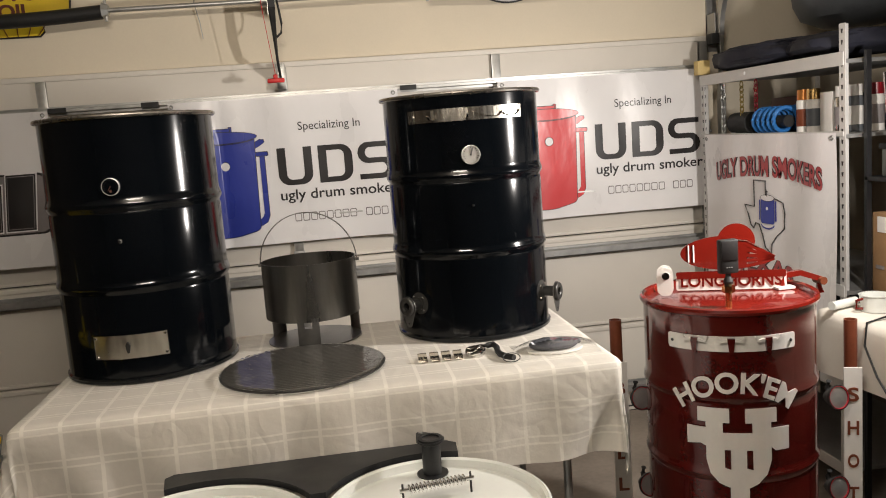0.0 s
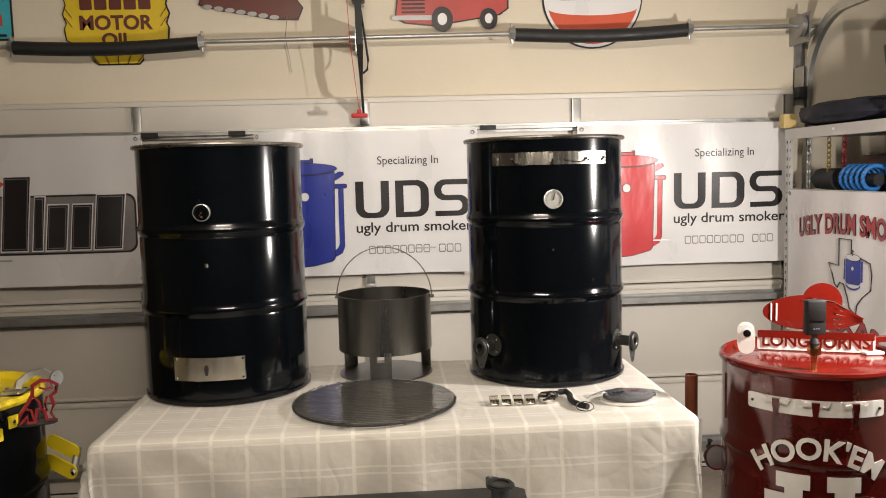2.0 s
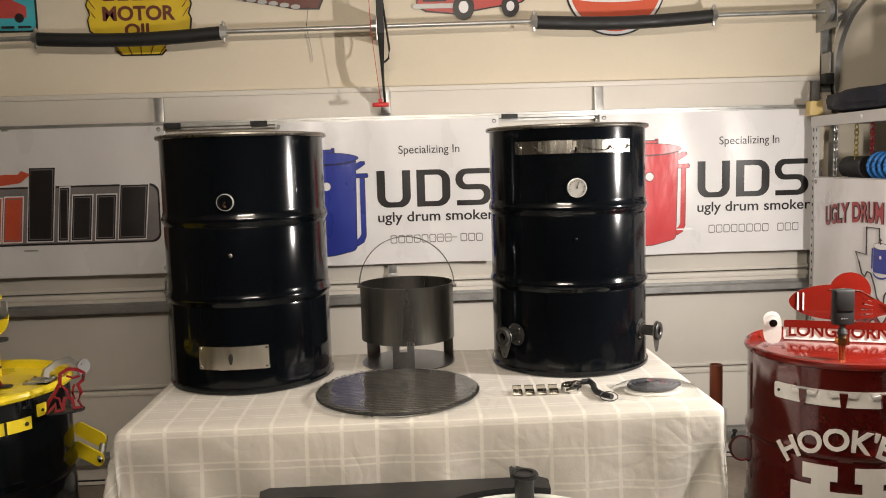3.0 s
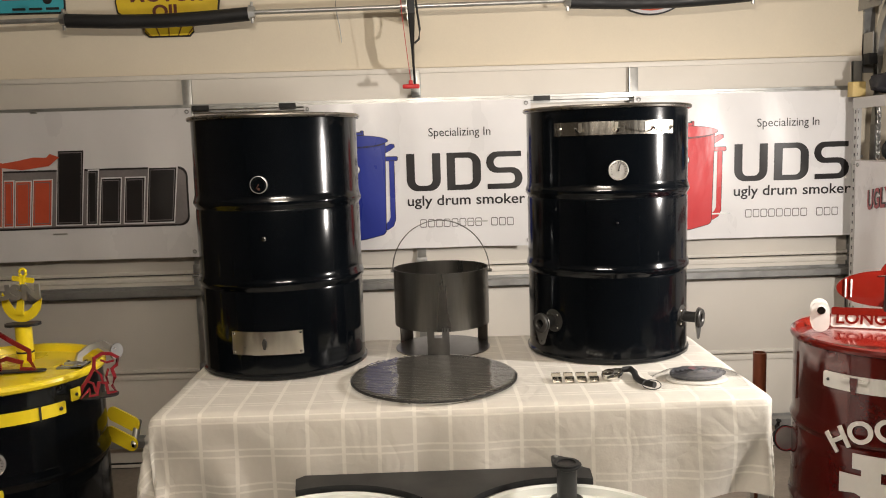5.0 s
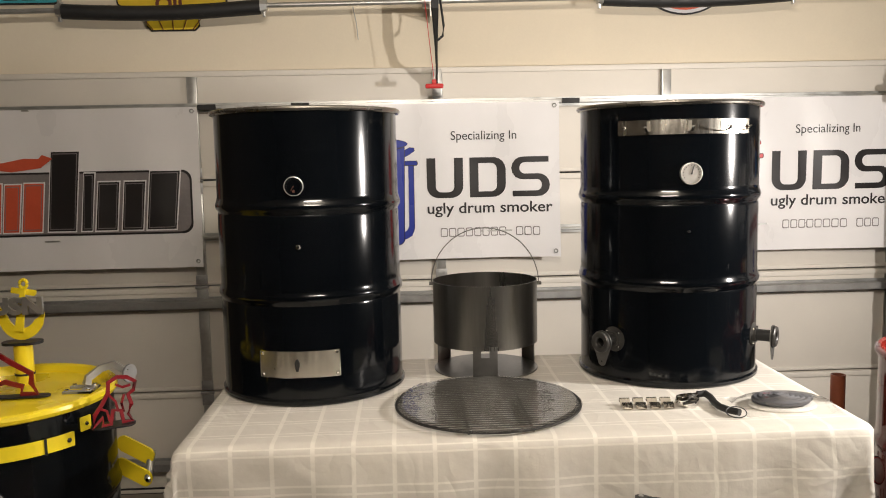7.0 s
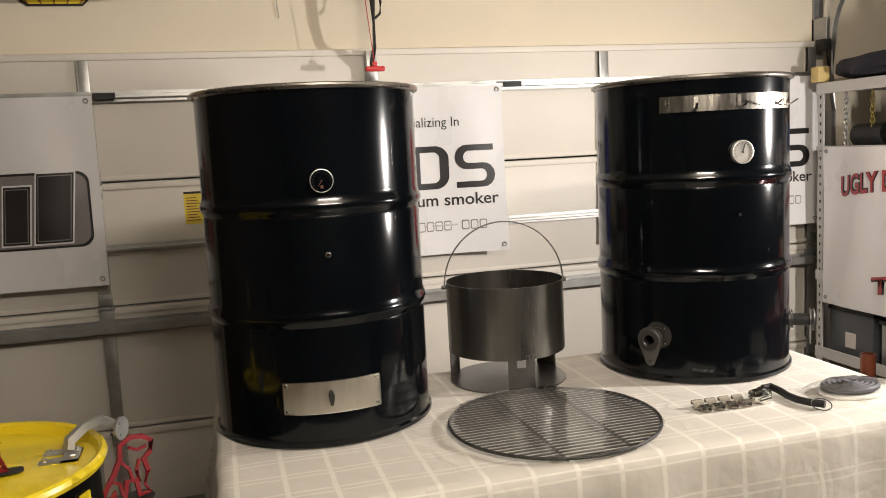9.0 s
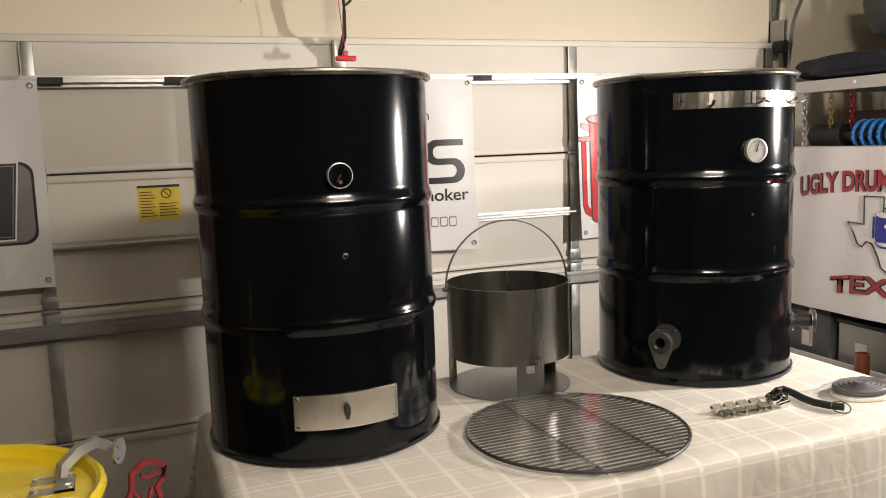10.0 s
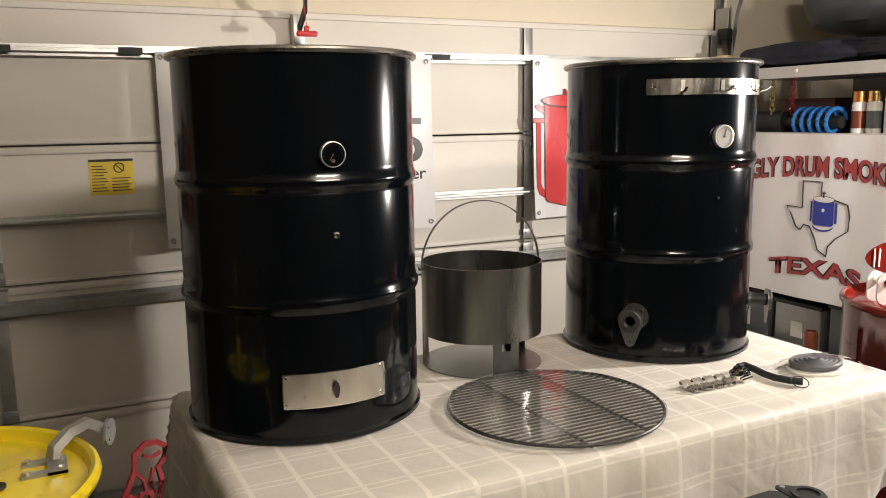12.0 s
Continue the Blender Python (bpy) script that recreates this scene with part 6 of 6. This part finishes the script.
def hanging_chain(x, y, top, n, mat, label):
    c = thing("hanging_chain", (x, y, top), label, "chain", "chains under the top shelf")
    for k in range(n):
        m = Matrix.Translation((x, y, top - 0.026 * k)) @ pose(0, 0, 0, 0, 0, 90 * (k % 2) + 20)
        pts = [m @ Vector((0.011 * math.cos(a), 0, 0.018 * math.sin(a))) for a in [i * math.pi / 6 for i in range(12)]]
        part("link", add_tube(bmesh.new(), pts, 0.0035, 5, True), M[mat], c)


hanging_chain(2.29, 1.60, 1.63, 10, "galvanized", "pale steel chain hanging from the shelf")
# the yellow and red chains carry the shelf's shade in their colour
hanging_chain(2.33, 1.47, 1.63, 8, "shaded_yellow", "yellow chain hanging from the shelf, darkened in colour for shade")
hanging_chain(2.35, 1.36, 1.63, 7, "crimson", "red chain hanging from the shelf, darkened in colour for shade")


def soft_bag(x0, x1, y0, y1, z, h, label, mat, seed):
    bm = bmesh.new()
    bmesh.ops.create_icosphere(bm, subdivisions=4, radius=1)
    for v in bm.verts:
        p = v.co.copy()
        n = 1 + 0.16 * noise.noise(p * 1.6 + Vector((seed, 0, 0))) + 0.05 * noise.noise(p * 5 + Vector((0, seed, 0)))
        q = Vector([math.copysign(abs(a) ** 0.62, a) for a in p]) * n
        v.co = ((x0 + x1) / 2 + q.x * (x1 - x0) / 2, (y0 + y1) / 2 + q.y * (y1 - y0) / 2, max(z, z + h * (0.5 + 0.5 * q.z)))
    return solid("storage_bag", bm, M[mat], label, "bag")


soft_bag(2.18, 2.85, 0.90, 1.66, 1.703, 0.125, "slumped navy canvas bag on top of shelving", "navy", 1)
soft_bag(2.24, 2.85, 0.50, 1.02, 1.703, 0.11, "dark folded canvas bag on top of shelving", "navy", 5)
soft_bag(2.56, 2.86, 0.55, 1.30, 1.366, 0.17, "black crumpled bag at the back of a shelf", "rubber", 9)
solid("small_carton", add_box(bmesh.new(), 2.62, 1.32, 1.366, 2.84, 1.68, 1.55, 0.004), M["sign_brown"], "dark brown carton at the back of a shelf", "carton")
solid("wood_block", add_box(bmesh.new(), 2.195, 1.690, 1.707, 2.265, 1.745, 1.785, 0.003), M["wood"], "pale yellow wood block on shelving corner", "block")


def mesh_basket():
    b = thing("hanging_basket", (2.98, 1.45, 1.89), "dark round woven basket high above the shelving", "basket")
    bm = add_lathe(bmesh.new(), [(0, 0.0), (0.16, 0.01), (0.26, 0.06), (0.31, 0.14), (0.32, 0.24), (0.31, 0.25), (0.30, 0.24), (0.0, 0.20)], 40)
    for v in bm.verts:
        v.co += Vector((noise.noise(v.co * 9), noise.noise(v.co * 9 + Vector((4, 0, 0))), 0)) * 0.012
    part("bowl", bm, M["grey_box"], b, "dark mottled bowl", True, Matrix.Translation((2.98, 1.45, 1.89)))
    for k in range(3):
        a = 2 * math.pi * k / 3 + 0.4
        part("hanging_cord", add_rod(bmesh.new(), (2.98 + 0.31 * math.cos(a), 1.45 + 0.31 * math.sin(a), 2.13), (2.98, 1.45, TOP), 0.004, 6), M["white_paint"], b, "pale cord")


mesh_basket()
part_box = thing("cardboard_box", (2.60, 0.43, 0.705), "closed brown cardboard box with white label", "box")
part("carton", add_box(bmesh.new(), 2.33, 0.13, 0.698, 2.75, 0.415, 1.035, 0.004), M["card"], part_box)
part("shipping_label", add_box(bmesh.new(), 2.327, 0.33, 0.955, 2.330, 0.38, 1.020), M["white_paint"], part_box, "white paper label", False)
for y in (0.20, 0.34):
    part("print_bar", add_box(bmesh.new(), 2.327, y, 0.80, 2.330, y + 0.05, 0.815), M["ink_grey"], part_box, "", False)
part("tape_seam", add_box(bmesh.new(), 2.3275, 0.262, 0.70, 2.330, 0.268, 1.03), M["wood"], part_box, "", False)


def rack(x0, x1, y0, y1):
    r = thing("side_rack", ((x0 + x1) / 2, (y0 + y1) / 2, FLOOR), "dark steel side rack holding a box and bins", "rack")
    for z in (0.69, 1.18):
        part("shelf", add_box(bmesh.new(), x0, y0, z - 0.012, x1, y1, z + 0.006, 0.002), M["black_metal"], r)
    for x in (x0 + 0.01, x1 - 0.01):
        for y in (y0 + 0.01, y1 - 0.01):
            part("upright", add_box(bmesh.new(), x - 0.01, y - 0.01, FLOOR, x + 0.01, y + 0.01, 1.70), M["black_metal"], r)


rack(2.30, 2.80, -0.25, 0.425)


def bin_box(x0, x1, y0, y1, z0, z1, mat, label):
    b = thing("storage_bin", ((x0 + x1) / 2, (y0 + y1) / 2, z0), label, "bin", "bins on the shelving")
    part("tub", add_box(bmesh.new(), x0, y0, z0, x1, y1, z1 - 0.02, 0.008), M[mat], b)
    part("cover", add_box(bmesh.new(), x0 - 0.008, y0 - 0.008, z1 - 0.022, x1 + 0.008, y1 + 0.008, z1, 0.005), M["rubber"], b, "dark cover")
    part("paper_tag", add_box(bmesh.new(), x0 - 0.003, (y0 + y1) / 2 - 0.035, z0 + 0.05, x0, (y0 + y1) / 2 + 0.035, z0 + 0.13), M["white_paint"], b, "pale paper tag", False)


bin_box(2.27, 2.70, 1.38, 1.68, 0.285, 0.54, "grey_box", "grey plastic storage bin with paper tag on shelf")
bin_box(2.27, 2.70, 1.05, 1.33, 0.285, 0.52, "galv_dull", "pale storage bin with paper tag on shelf")
bin_box(2.27, 2.70, 0.74, 1.00, 0.285, 0.55, "grey_box", "grey plastic storage bin with paper tag on shelf")
bin_box(2.27, 2.70, 0.48, 0.70, 0.285, 0.50, "navy", "dark blue storage bin with paper tag on shelf")
bin_box(2.33, 2.72, -0.05, 0.36, 1.186, 1.32, "galv_dull", "clear parts bin with paper tag on rack")
solid("toolbox", add_box(bmesh.new(), 2.36, -0.15, 1.322, 2.70, 0.30, 1.46, 0.01), M["white_paint"], "white flat toolbox stacked on a parts bin", "toolbox")
solid("chrome_tube", add_rod(bmesh.new(), (2.29, 0.235, 1.186), (2.285, 0.27, 1.60), 0.012, 14), M["chrome"], "bright chrome tube leaning upright on rack", "tube")

# ---- the second table ----
t2 = thing("folding_table", (2.15, -0.65, FLOOR), "second folding table under a white cloth", "table")
part("tabletop", add_box(bmesh.new(), 1.99, -1.58, 0.655, 2.28, 0.245, 0.695, 0.006), M["table"], t2)
for y in (-1.45, 0.12):
    for x in (2.02, 2.25):
        part("leg", add_rod(bmesh.new(), (x, y, FLOOR), (x, y, 0.655), 0.014, 10), M["galv_dull"], t2)
tablecloth("tablecloth", 1.985, 2.285, -1.585, 0.25, 0.70, 0.26, "white cloth hanging over the second table", 0.035, 3.0, "cloth_white")


def white_mug():
    c = thing("enamel_pot", (2.12, 0.10, 0.70), "white enamel pot with red side handles", "pot")
    at = Matrix.Translation((2.12, 0.10, 0.702))
    part("bowl", add_lathe(bmesh.new(), [(0, 0), (0.055, 0), (0.062, 0.06), (0.065, 0.062), (0.058, 0.062), (0.052, 0.006), (0, 0.006)], 28), M["enamel"], c, "", True, at)
    part("side_handle", add_tube(bmesh.new(), [at @ Vector(p) for p in ((-0.058, 0.0, 0.05), (-0.085, 0.0, 0.045), (-0.085, 0.0, 0.015), (-0.060, 0.0, 0.012))], 0.006, 6), M["red_bright"], c, "red handle")


white_mug()
solid("white_tube", add_rod(bmesh.new(), (1.97, 0.155, 0.722), (2.10, 0.20, 0.722), 0.017, 14), M["enamel"], "white plastic tube lying on the second table", "tube")
cable = [(2.16, -0.02, 0.712), (2.06, -0.03, 0.71), (1.975, -0.045, 0.70), (1.955, -0.06, 0.62), (1.960, -0.12, 0.52), (1.955, -0.22, 0.44), (1.95, -0.34, 0.42)]
solid("power_cable", add_tube(bmesh.new(), cable, 0.004, 6), M["rubber"], "thin black power cable draped over table edge", "cable")
